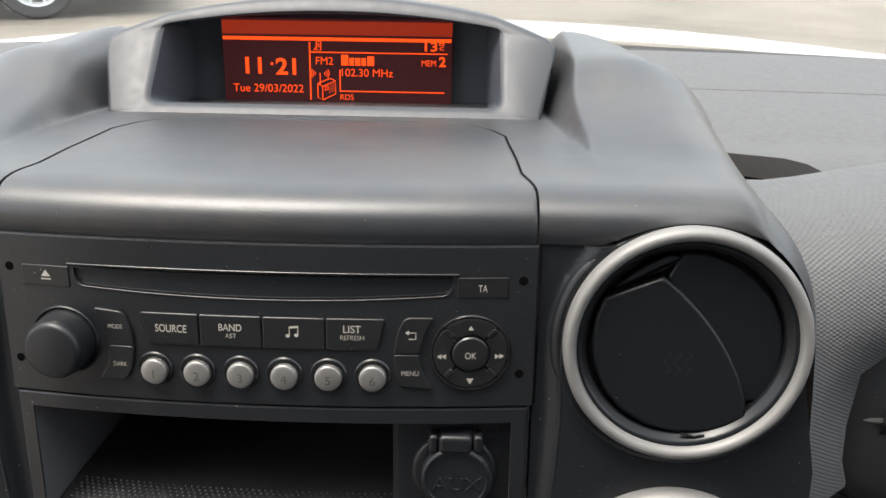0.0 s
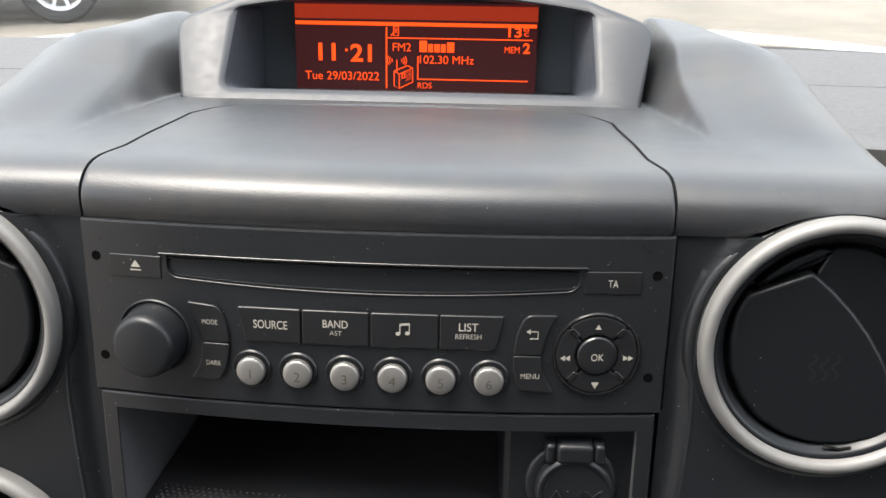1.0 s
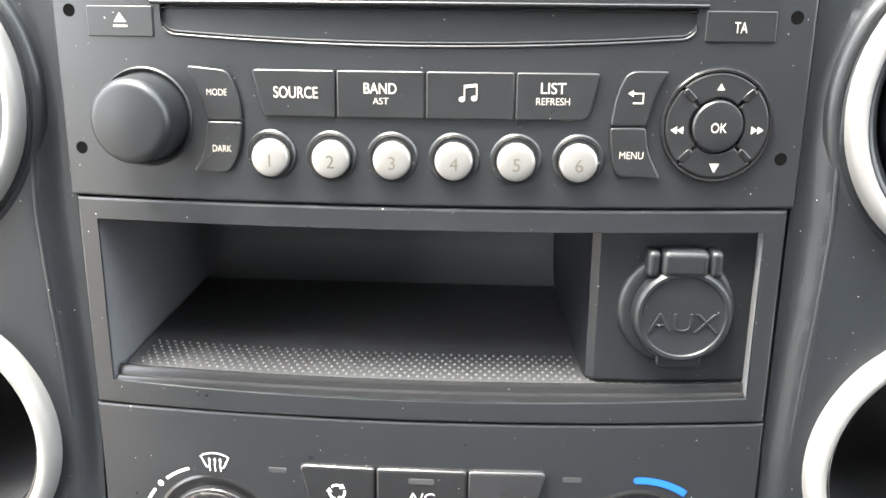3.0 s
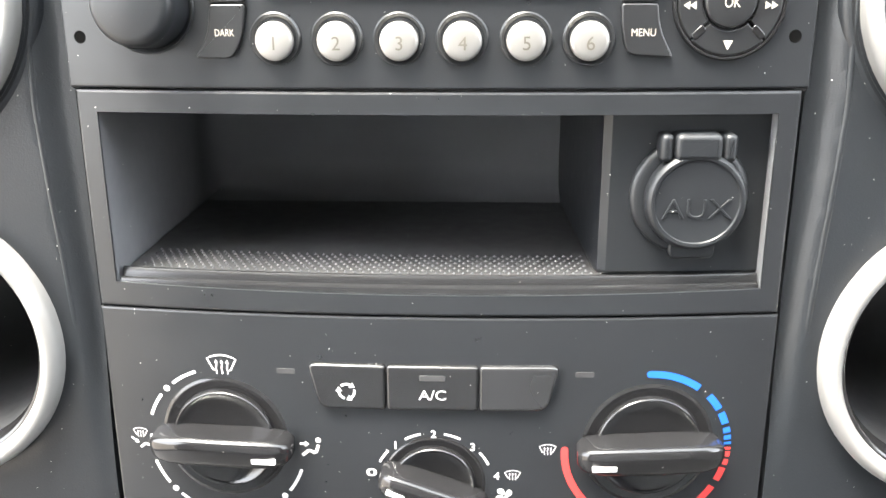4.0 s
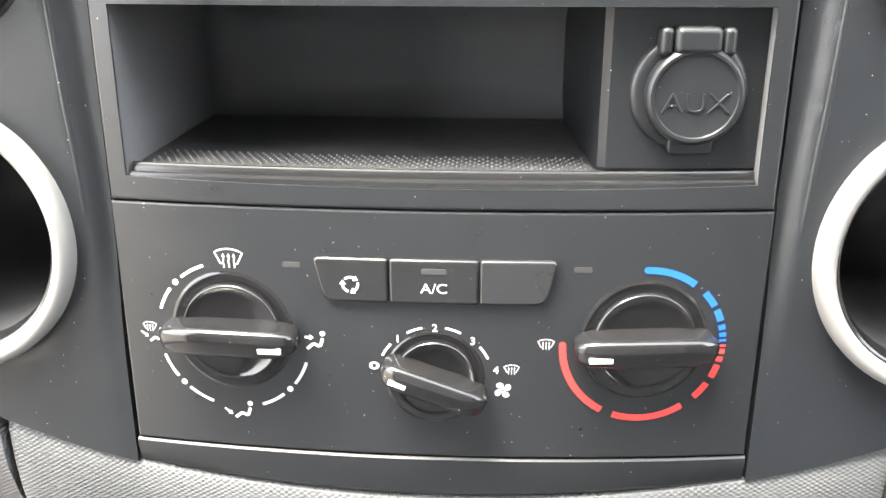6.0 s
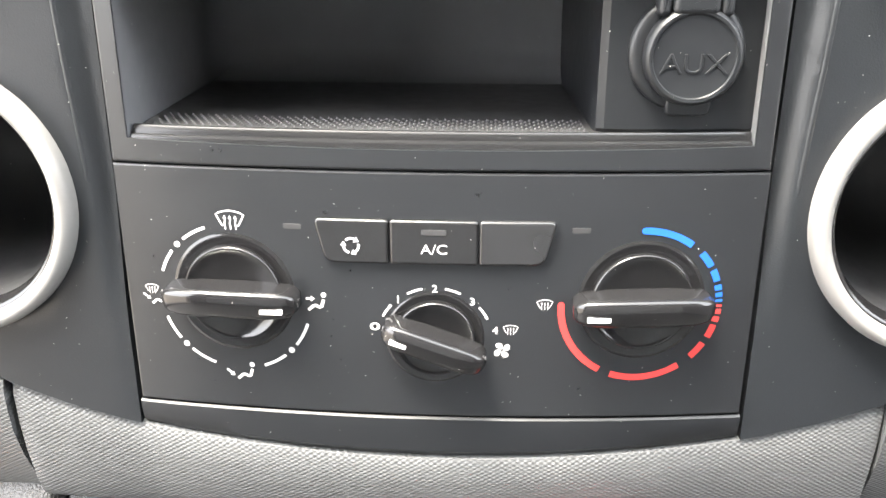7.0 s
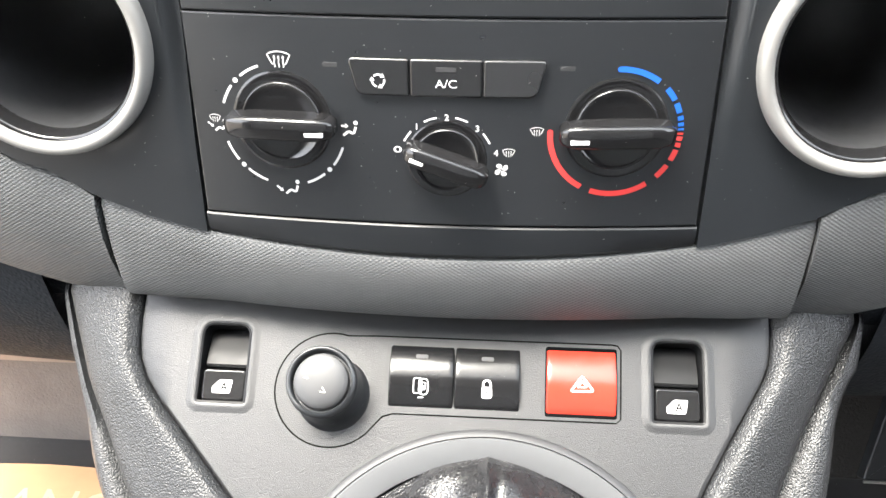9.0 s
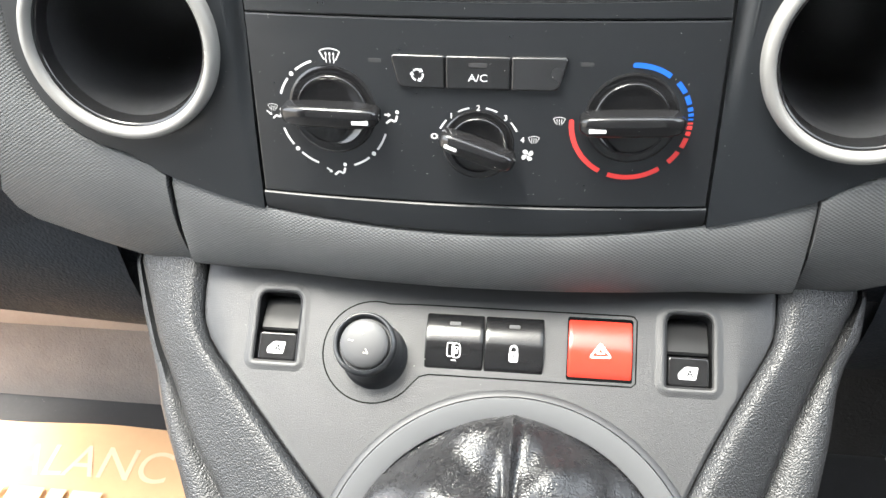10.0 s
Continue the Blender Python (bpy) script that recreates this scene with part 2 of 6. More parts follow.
# ---------------------------------------------------------------- building helpers (millimetres in the dashboard's axes)
ORIGIN = {}


def thing(name, at, label, category, group="", kind=""):
    ob = new(name)
    ob.empty_display_size = 0.02
    ob.matrix_world = DASH @ Matrix.Translation(Vector(at) * 0.001)
    ORIGIN[ob.name] = Vector(at)
    return tagged(ob, label, category, group, kind)


def part(name, bm, mat, parent, label="", sharp=32):
    """Links bm as one mesh under a thing or a part; its points are millimetres in the dashboard's axes."""
    base = ORIGIN[parent.name]
    for v in bm.verts:
        v.co = (v.co - base) * 0.001
    bmesh.ops.recalc_face_normals(bm, faces=bm.faces)
    limit = radians(sharp)
    for e in bm.edges:
        e.smooth = len(e.link_faces) == 2 and e.calc_face_angle(0) < limit
    me = bpy.data.meshes.new(name)
    for f in bm.faces:
        f.smooth = True
    bm.to_mesh(me)
    bm.free()
    me.materials.append(mat)
    ob = new(name, me)
    ob.parent = parent
    ORIGIN[ob.name] = base
    return tagged(ob, label)


def yplate(a):
    """Depth of the gently bowed centre stack at the cross position a."""
    a = abs(a)
    return -3.5 + 0.00072 * min(a, 96) ** 2 + max(a - 96, 0) * 0.02


def PL(a, b, d):
    return Vector((a, yplate(a) - d, b))


CO_O, CO_T = Vector((0, 1, -334)), radians(48)
CO_V = Vector((0, math.cos(CO_T), math.sin(CO_T)))
CO_N = Vector((0, -math.sin(CO_T), math.cos(CO_T)))


def CO(a, b, d):
    return CO_O + Vector((a, 0, 0)) + CO_V * b + CO_N * d


def ID(a, b, d):
    return Vector((a, b, d))


def rounded(points, r, n=5):
    """A closed outline with its corners rounded; r one radius or one for each corner."""
    out, k = [], len(points)
    for i in range(k):
        p, q, s = Vector(points[i - 1]), Vector(points[i]), Vector(points[(i + 1) % k])
        rad = r[i] if isinstance(r, (list, tuple)) else r
        u, w = (p - q), (s - q)
        t = min(rad, u.length * 0.48, w.length * 0.48)
        if t <= 0:
            out.append(tuple(q))
            continue
        a, c = q + u.normalized() * t, q + w.normalized() * t
        for j in range(n + 1):
            f = j / n
            out.append(tuple(a * (1 - f) ** 2 + q * 2 * f * (1 - f) + c * f * f))
    return out


def box2(a0, b0, a1, b1):
    return [(a0, b0), (a1, b0), (a1, b1), (a0, b1)]


def circle(a, b, r, n=40, start=0, end=360):
    full = end - start == 360
    m = n if full else n + 1
    return [(a + r * math.cos(radians(start + (end - start) * i / n)), b + r * math.sin(radians(start + (end - start) * i / n))) for i in range(m)]


def inset(poly, amount):
    """Moves a closed outline inwards."""
    area = sum(p[0] * q[1] - q[0] * p[1] for p, q in zip(poly, poly[1:] + poly[:1]))
    sign = 1 if area > 0 else -1
    out, k = [], len(poly)
    for i in range(k):
        p, q, s = Vector(poly[i - 1]), Vector(poly[i]), Vector(poly[(i + 1) % k])
        u, w = (q - p), (s - q)
        if u.length < 1e-6 or w.length < 1e-6:
            nrm = Vector((-(u + w).y, (u + w).x))
        else:
            u.normalize(), w.normalize()
            nrm = Vector((-(u + w).y, (u + w).x))
        nrm = nrm.normalized() if nrm.length > 1e-6 else Vector((0, 0))
        out.append(tuple(q + nrm * amount * sign))
    return out


def loft(bm, rings, closed=True, cap_first=False, cap_last=False):
    """Skins rings of equal numbers of points."""
    vs = [[bm.verts.new(p) for p in ring] for ring in rings]
    n = len(rings[0])
    for r0, r1 in zip(vs, vs[1:]):
        for i in range(n if closed else n - 1):
            j = (i + 1) % n
            bm.faces.new((r0[i], r0[j], r1[j], r1[i]))
    if cap_first:
        bm.faces.new(vs[0])
    if cap_last:
        bm.faces.new(vs[-1])
    return vs


def prism(bm, poly, d0, d1, chamfer=0.4, M=PL, crown=0.0):
    """A raised piece with a rounded front edge."""
    c = chamfer
    rings = [[M(a, b, d0) for a, b in poly], [M(a, b, d1 - c) for a, b in poly]]
    if c > 0:
        rings.append([M(a, b, d1 - 0.55 * c) for a, b in inset(poly, 0.18 * c)])
        rings.append([M(a, b, d1 - 0.22 * c) for a, b in inset(poly, 0.45 * c)])
        rings.append([M(a, b, d1) for a, b in inset(poly, c)])
        rings.append([M(a, b, d1) for a, b in inset(poly, c * 1.06 + 0.08)])
    loft(bm, rings, cap_last=True)
    return bm


def key(name, poly, d1, mat, parent, chamfer=0.4, M=PL, d0=-1.0, label=""):
    if M is PL:
        # a key is flat, touching the bowed panel at its middle
        mid = sum(p[0] for p in poly) / len(poly)
        M = lambda a, b, d: Vector((a, yplate(mid) + 0.00144 * mid * (a - mid) - d, b))
    return part(name, prism(bmesh.new(), poly, d0, d1, chamfer, M), mat, parent, label)


def lathe(bm, a, b, profile, M=PL, n=48, cap=True, squash=1.0):
    rings = [[M(a + r * math.cos(2 * math.pi * i / n), b + r * squash * math.sin(2 * math.pi * i / n), d) for i in range(n)] for r, d in profile]
    loft(bm, rings, cap_last=cap)
    return bm


def tube(bm, points, r, n=8, closed=False, ends=True):
    """A round bar along points in space."""
    pts = [Vector(p) for p in points]
    k = len(pts)
    rings = []
    for i, p in enumerate(pts):
        q0 = pts[i - 1] if (i > 0 or closed) else p
        q1 = pts[(i + 1) % k] if (i < k - 1 or closed) else p
        t = (q1 - q0).normalized()
        up = Vector((0, 0, 1)) if abs(t.z) < 0.9 else Vector((0, 1, 0))
        s = t.cross(up).normalized()
        w = s.cross(t).normalized()
        rings.append([p + (s * math.cos(2 * math.pi * j / n) + w * math.sin(2 * math.pi * j / n)) * r for j in range(n)])
    if closed:
        rings.append(rings[0])
    loft(bm, rings, cap_first=ends and not closed, cap_last=ends and not closed)
    if closed:
        bmesh.ops.remove_doubles(bm, verts=bm.verts, dist=1e-5)
    return bm


def stroke(bm, points, width, d=0.2, M=PL, closed=False):
    """A printed line, a hair above the surface."""
    pts = [Vector(p) for p in points]
    k = len(pts)
    left, right = [], []
    for i, p in enumerate(pts):
        q0 = pts[i - 1] if (i > 0 or closed) else p
        q1 = pts[(i + 1) % k] if (i < k - 1 or closed) else p
        t = (q1 - q0).normalized()
        nrm = Vector((-t.y, t.x)) * width / 2
        left.append(bm.verts.new(M(*(p + nrm), d)))
        right.append(bm.verts.new(M(*(p - nrm), d)))
    for i in range(k if closed else k - 1):
        j = (i + 1) % k
        bm.faces.new((left[i], left[j], right[j], right[i]))
    return bm


def patch(bm, poly, d=0.2, M=PL):
    bm.faces.new([bm.verts.new(M(a, b, d)) for a, b in poly])
    return bm


def lettering(text, a, b, size, mat, parent, M=PL, d=0.25, width=None, align="CENTER", bold=0.0, name="lettering", turn=0.0, raise_by=0.0, round_by=0.0):
    """Built-in font, size = height of the capitals in mm, centred on (a, b)."""
    cu = bpy.data.curves.new("words", "FONT")
    cu.body, cu.size, cu.align_x, cu.offset, cu.extrude = text, size / 0.72, align, bold, raise_by / 2
    cu.bevel_depth = round_by
    ob = bpy.data.objects.new("words", cu)
    scene.collection.objects.link(ob)
    bpy.context.view_layer.update()
    me = bpy.data.meshes.new_from_object(ob.evaluated_get(bpy.context.evaluated_depsgraph_get()))
    bm = bmesh.new()
    bm.from_mesh(me)
    bpy.data.objects.remove(ob), bpy.data.curves.remove(cu), bpy.data.meshes.remove(me)
    xs = [v.co.x for v in bm.verts]
    ys = [v.co.y for v in bm.verts]
    sx = width / (max(xs) - min(xs)) if width else 1.0
    cx, cy = (max(xs) + min(xs)) / 2, (max(ys) + min(ys)) / 2
    ca, sa = math.cos(radians(turn)), math.sin(radians(turn))
    for v in bm.verts:
        x, y = (v.co.x - cx) * sx, v.co.y - cy
        v.co = M(a + x * ca - y * sa, b + x * sa + y * ca, d + v.co.z)
    return part(name, bm, mat, parent)


def grid_plate(bm, cols, rows, hole=None, depth=6.0, chamfer=0.6, M=PL, hole_depth=None):
    """A bowed plate over columns (cross positions) and rows (functions of the cross position, bottom to top). hole(i, j) leaves a cell open,
    with walls that go hole_depth deep; the rim is chamfered."""
    nc, nr = len(cols), len(rows)

    def ab(i, j):
        a = cols[i]
        b = rows[j](a)
        if i == 0: a += chamfer
        if i == nc - 1: a -= chamfer
        if j == 0: b += chamfer
        if j == nr - 1: b -= chamfer
        return a, b

    v = [[bm.verts.new(M(*ab(i, j), 0)) for j in range(nr)] for i in range(nc)]
    cell = lambda i, j: 0 <= i < nc - 1 and 0 <= j < nr - 1 and not (hole and hole(i, j))
    for i in range(nc - 1):
        for j in range(nr - 1):
            if cell(i, j):
                bm.faces.new((v[i][j], v[i + 1][j], v[i + 1][j + 1], v[i][j + 1]))
    border = [(i, 0) for i in range(nc)] + [(nc - 1, j) for j in range(1, nr)] + [(i, nr - 1) for i in range(nc - 2, -1, -1)] + [(0, j) for j in range(nr - 2, 0, -1)]
    rims = []
    for f, dd in ((0.7, -0.3), (1.0, -1.0)):
        ring = []
        for i, j in border:
            a, b = ab(i, j)
            a += chamfer * f * ((i == nc - 1) - (i == 0))
            b += chamfer * f * ((j == nr - 1) - (j == 0))
            ring.append(bm.verts.new(M(a, b, dd * chamfer)))
        rims.append(ring)
    rims.append([bm.verts.new(M(cols[i], rows[j](cols[i]), -depth)) for i, j in border])
    first = [v[i][j] for i, j in border]
    for r0, r1 in zip([first] + rims, rims):
        for k in range(len(border)):
            q = (k + 1) % len(border)
            bm.faces.new((r0[k], r0[q], r1[q], r1[k]))
    deep = {}

    def low(i, j):
        if (i, j) not in deep:
            deep[i, j] = bm.verts.new(M(*ab(i, j), -(hole_depth or depth)))
        return deep[i, j]

    for i in range(nc - 1):
        for j in range(nr - 1):
            if hole and hole(i, j):
                for (di, dj, e0, e1) in ((-1, 0, (i, j), (i, j + 1)), (1, 0, (i + 1, j), (i + 1, j + 1)), (0, -1, (i, j), (i + 1, j)), (0, 1, (i, j + 1), (i + 1, j + 1))):
                    if cell(i + di, j + dj):
                        bm.faces.new((v[e0[0]][e0[1]], v[e1[0]][e1[1]], low(*e1), low(*e0)))
    return bm


def spread(lo, hi, n):
    return [lo + (hi - lo) * i / n for i in range(n + 1)]


def smooth(x):
    x = max(0.0, min(1.0, x))
    return x * x * (3 - 2 * x)


def table(rows, x):
    """Linear look-up."""
    if x <= rows[0][0]:
        return rows[0][1]
    for (x0, y0), (x1, y1) in zip(rows, rows[1:]):
        if x <= x1:
            return y0 + (y1 - y0) * (x - x0) / (x1 - x0)
    return rows[-1][1]

# ---------------------------------------------------------------- setting: yard, cabin walls
def world_mesh(name, bm, mat, label, category, kind="structure", sharp=32):
    """A mesh in world metres."""
    bmesh.ops.recalc_face_normals(bm, faces=bm.faces)
    for e in bm.edges:
        e.smooth = len(e.link_faces) == 2 and e.calc_face_angle(0) < radians(sharp)
    me = bpy.data.meshes.new(name)
    for f in bm.faces:
        f.smooth = True
    bm.to_mesh(me)
    bm.free()
    me.materials.append(mat)
    return tagged(new(name, me), label, category, "", kind)


def block(bm, x0, y0, z0, x1, y1, z1):
    bmesh.ops.create_cube(bm, size=1, matrix=Matrix.Translation(((x0 + x1) / 2, (y0 + y1) / 2, (z0 + z1) / 2)) @ Matrix.Diagonal((x1 - x0, y1 - y0, z1 - z0, 1)))
    return bm


def ground():
    bm = bmesh.new()
    # level near the van, then a long gentle rise
    ys = [-400, -100, -30, -10, 0, 4, 7, 9, 11, 13, 16, 20, 25, 32, 40, 50, 60, 72, 90, 140, 400]
    rise = lambda y: 5.2 * smooth((y - 8) / 70.0) + 0.03 * max(0.0, min(y, 30) - 8)
    loft(bm, [[Vector((x, y, rise(y))) for x in [-400, -150, -60, -30, -15, -8, -4, 0, 4, 8, 15, 30, 60, 150, 400]] for y in ys], closed=False)
    ob = world_mesh("ground", bm, GROUND, "sandy gravel yard with tyre tracks", "ground")
    return ob


ground()

FLOOR_Z, ROOF_Z = 0.405, 1.78
world_mesh("floor", block(bmesh.new(), -0.78, -1.25, FLOOR_Z - 0.05, 0.78, 0.9, FLOOR_Z), RUBBER, "black rubber footwell floor of the van", "floor")
world_mesh("ceiling", block(bmesh.new(), -0.84, -1.3, ROOF_Z, 0.84, -0.6, ROOF_Z + 0.05), LINING, "pale grey fabric headlining of the van", "ceiling")
# unseen wall, set close so less light from behind reaches the black fronts
world_mesh("wall_rear", block(bmesh.new(), -0.84, -1.3, FLOOR_Z - 0.05, 0.84, -1.25, ROOF_Z), LINING, "unseen grey wall added close behind to cut rear light", "wall")
for nm, x0, x1 in (("wall_left", -0.84, -0.78), ("wall_right", 0.78, 0.84)):
    bm = bmesh.new()
    if nm == "wall_left":
        # unseen side, opened to admit light: only the sill and the ends stand
        block(bm, x0, -1.25, FLOOR_Z - 0.05, x1, -0.98, 1.02)
        block(bm, x0, 0.42, FLOOR_Z - 0.05, x1, 0.9, 1.02)
        block(bm, x0, -0.98, FLOOR_Z - 0.05, x1, 0.42, FLOOR_Z + 0.03)
    else:
        block(bm, x0, -1.25, FLOOR_Z - 0.05, x1, 0.9, 1.02)
    # the right side is closed further forward, to block light from there
    block(bm, x0, -1.25, 1.02, x1, -0.98 if nm == "wall_left" else -0.5, ROOF_Z)
    block(bm, x0, -0.98, 1.7, x1, -0.6, ROOF_Z)
    world_mesh(nm, bm, DARKWALL, "unseen dark side wall, left open to admit light" if nm == "wall_left" else "unseen dark side wall with a window opening, closed rearwards to cut light", "wall")
world_mesh("wall_front", block(bmesh.new(), -0.78, 0.66, FLOOR_Z - 0.05, 0.78, 0.7, 0.985), DARKWALL, "dark bulkhead under the windscreen", "wall")


def windscreen():
    bm = bmesh.new()
    n = 16
    def row(y, z, off):
        return [Vector((x, y - 0.16 * (x / 0.78) ** 2 + off, z + off * 0.5)) for x in spread(-0.78, 0.78, n)]
    outer = [row(0.69 - 1.29 * f, 0.992 + 0.773 * f, 0.004) for f in spread(0, 1, 8)]
    inner = [row(0.69 - 1.29 * f, 0.992 + 0.773 * f, 0.0) for f in spread(0, 1, 8)]
    loft(bm, outer, closed=False)
    loft(bm, inner, closed=False)
    ob = world_mesh("window_1", bm, GLASS, "clear windscreen of the van", "windscreen", sharp=80)
    ob.visible_shadow = False


windscreen()


def bonnet():
    ob = new("bonnet")
    ob.matrix_world = pose(0, 0.9, 1.0)
    tagged(ob, "white painted bonnet of the van outside the windscreen", "car bonnet")
    bm = bmesh.new()
    rows = []
    for y in spread(0.70, 1.42, 10):
        f = (y - 0.70) / 0.72
        rows.append([Vector((x, y - 0.17 * (x / 0.8) ** 2 - 0.9, 1.008 - 0.07 * f - 0.03 * f * f - 0.035 * (x / 0.8) ** 2 - 1.0)) for x in spread(-0.8, 0.8, 20)])
    under = [[v - Vector((0, 0, 0.03)) for v in r] for r in rows]
    loft(bm, rows, closed=False)
    loft(bm, under, closed=False)
    me = bpy.data.meshes.new("panel")
    for f in bm.faces:
        f.smooth = True
    bmesh.ops.recalc_face_normals(bm, faces=bm.faces)
    bm.to_mesh(me)
    bm.free()
    me.materials.append(PAINT)
    p = new("panel", me)
    p.parent = ob
    bm = bmesh.new()
    loft(bm, [[Vector((x, 0.70 - 0.17 * (x / 0.8) ** 2 - 0.9 + oy, 0.0 + oz)) for x in spread(-0.8, 0.8, 20)] for oy, oz in ((-0.04, -0.012), (-0.02, -0.004), (0.0, 0.0), (0.004, -0.01))], closed=False)
    me = bpy.data.meshes.new("seal")
    bm.to_mesh(me)
    bm.free()
    me.materials.append(RUBBER)
    p = new("seal", me)
    p.parent = ob


bonnet()


def parked_car():
    """The side of a white car; only its front wheel and sill come into view."""
    ob = new("parked_car")
    ob.matrix_world = pose(-3.62, 6.74, 0, 0, 0, 24)
    tagged(ob, "white hatchback parked on the gravel, silver alloy wheels", "car")

    def piece(name, bm, mat, parent=ob, label=""):
        bmesh.ops.recalc_face_normals(bm, faces=bm.faces)
        me = bpy.data.meshes.new(name)
        for e in bm.edges:
            e.smooth = len(e.link_faces) == 2 and e.calc_face_angle(0) < radians(30)
        for f in bm.faces:
            f.smooth = True
        bm.to_mesh(me)
        bm.free()
        me.materials.append(mat)
        p = new(name, me)
        p.parent = parent
        return tagged(p, label)

    side = [(-3.1, 0.3), (-3.15, 0.75), (-2.95, 0.98), (-2.5, 1.05), (-1.9, 1.46), (-0.4, 1.5), (0.45, 1.05), (0.95, 0.9), (1.02, 0.6), (0.98, 0.25), (0.36, 0.22)]
    side += [(0.36 * math.cos(radians(a)), 0.31 + 0.36 * math.sin(radians(a))) for a in range(0, 181, 15)]
    side += [(-0.36, 0.22), (-2.1, 0.22)] + [(-2.46 + 0.36 * math.cos(radians(a)), 0.31 + 0.36 * math.sin(radians(a))) for a in range(0, 181, 15)] + [(-2.82, 0.22)]
    bm = bmesh.new()
    rings = []
    for y, s in ((0.0, 0.985), (0.05, 1.0), (1.65, 1.0), (1.7, 0.985)):
        rings.append([Vector((x * s, y, 0.8 + (z - 0.8) * s)) for x, z in side])
    loft(bm, rings, cap_first=True, cap_last=True)
    piece("body", bm, PAINT)
    bm = bmesh.new()
    loft(bm, [[Vector((x, y, z)) for x, z in ((-2.4, 1.07), (-1.85, 1.4), (-0.45, 1.43), (0.25, 1.07))] for y in (-0.012, 0.0)], cap_first=True)
    piece("side_window", bm, TINT)
    for x in (0.0, -2.46):
        bm = bmesh.new()
        prof = [(0.2, 0.02), (0.215, -0.02), (0.29, -0.03), (0.315, 0.0), (0.315, 0.16), (0.2, 0.2)]
        loft(bm, [[Vector((x + r * math.cos(2 * math.pi * i / 40), y + 0.03, 0.315 + r * math.sin(2 * math.pi * i / 40))) for i in range(40)] for r, y in prof])
        tyre = piece("wheel", bm, TYRE)
        bm = bmesh.new()
        loft(bm, [[Vector((x + r * math.cos(2 * math.pi * i / 40), y + 0.03, 0.315 + r * math.sin(2 * math.pi * i / 40))) for i in range(40)] for r, y in ((0.212, -0.015), (0.195, -0.01), (0.19, 0.1))])
        for k in range(10):
            a = 2 * math.pi * k / 10
            ca, sa = math.cos(a), math.sin(a)
            quad = []
            for y in (-0.005, 0.04):
                quad.append([Vector((x + r * ca - w * sa, y + 0.03 + (0.03 if r < 0.1 else 0), 0.315 + r * sa + w * ca)) for r, w in ((0.04, -0.018), (0.195, -0.012), (0.195, 0.012), (0.04, 0.018))])
            loft(bm, quad, cap_first=True)
        loft(bm, [[Vector((x + r * math.cos(2 * math.pi * i / 24), y + 0.03, 0.315 + r * math.sin(2 * math.pi * i / 24))) for i in range(24)] for r, y in ((0.06, 0.05), (0.058, 0.0), (0.04, -0.005))], cap_last=True)
        piece("rim", bm, ALLOY, tyre)


parked_car()


# ---------------------------------------------------------------- dashboard
SHEAR = 0.03


def TP(x, y, z):
    """The top of the dashboard sits a touch askew to the centre stack."""
    return Vector((x - SHEAR * max(y, 0), y, z))


# front-to-back line of the padded top: depth, height
ROLL = [(5.6, -59.3), (4.8, -57.5), (4.3, -55.6), (4.1, -53.6), (4.2, -51.8), (4.7, -50.0), (5.6, -48.3), (7.0, -46.6), (9.0, -44.9), (11.8, -43.4), (14.6, -42.4), (17.0, -41.8), (19.8, -41.2), (23, -40.8), (33, -40.0), (48, -38.9), (56, -38.3), (65, -37.8), (75, -37.2), (85, -36.6), (96, -35.9), (108, -35.2), (114, -34.9), (118, -34.7), (121, -34.5), (123.5, -34.4)]
DEEPER = ROLL + [(y, -34.0) for y in (131, 138, 146, 154, 163, 172, 182, 192, 202, 212, 221, 229, 236, 243, 250, 256, 262)]
dash = thing("dashboard", (0, 100, -320), "dark grey padded dashboard with a domed centre", "dashboard")


def lid_edge(y):
    """Half width of the lid; its far corners are rounded."""
    wide = 95.6 - 4.6 * smooth((y - 12) / 26) - 2.6 * smooth((y - 40) / 60)
    return wide - 12 * smooth((y - 95) / 28) - 8 * max(0.0, (y - 112) / 11.5) ** 2.5


def storage_lid():
    bm = bmesh.new()
    rows = []
    for y, z in ROLL:
        w = lid_edge(y) - 0.15
        bow = 1 - smooth(y / 90)
        row = []
        for f in [-1, -0.9985, -0.996, -0.992, -0.986, -0.975] + spread(-0.95, 0.95, 34) + [0.975, 0.986, 0.992, 0.996, 0.9985, 1]:
            x = w * f
            edge = 1 - math.sqrt(max(0.0, 1 - max(0.0, (abs(f) - 0.986) / 0.014) ** 2))
            row.append(TP(x, y + (yplate(x) - 3.3) * bow + 0.5 * edge, z - 0.9 * edge))
        rows.append(row)
    y, z = ROLL[-1]
    rows.append([v + Vector((0, 0.5, -0.5)) for v in rows[-1]])
    rows.append([v + Vector((0, 0.1, -3)) for v in rows[-1]])
    rows.insert(0, [v + Vector((0, 6, -0.2)) for v in rows[0]])
    loft(bm, rows, closed=False)
    for side in (0, -1):
        lower = [r[side] + Vector((0, 0.5, -5)) for r in rows]
        loft(bm, [[r[side] for r in rows], lower], closed=False)
    return part("storage_lid", bm, PAD, dash, "dark grey soft-touch lid with fine scratches", sharp=50)


def pod_circle(y):
    """Centre and radius of the rounded shoulder over a vent, at the depth y (mirrored coordinates)."""
    s = min(max(y, 0) / 150.0, 1.0)
    cx, cz, r = 149 - 26.5 * s, -94 + 24 * s, 51 + 27 * s - 14 * s * (1 - s)
    if y < 24:
        r -= 7.2 * min(1.0, (24 - y) / 21.0) ** 2
    if y > 225:
        r -= (y - 225) ** 2 / 60.0
    return cx, cz, r


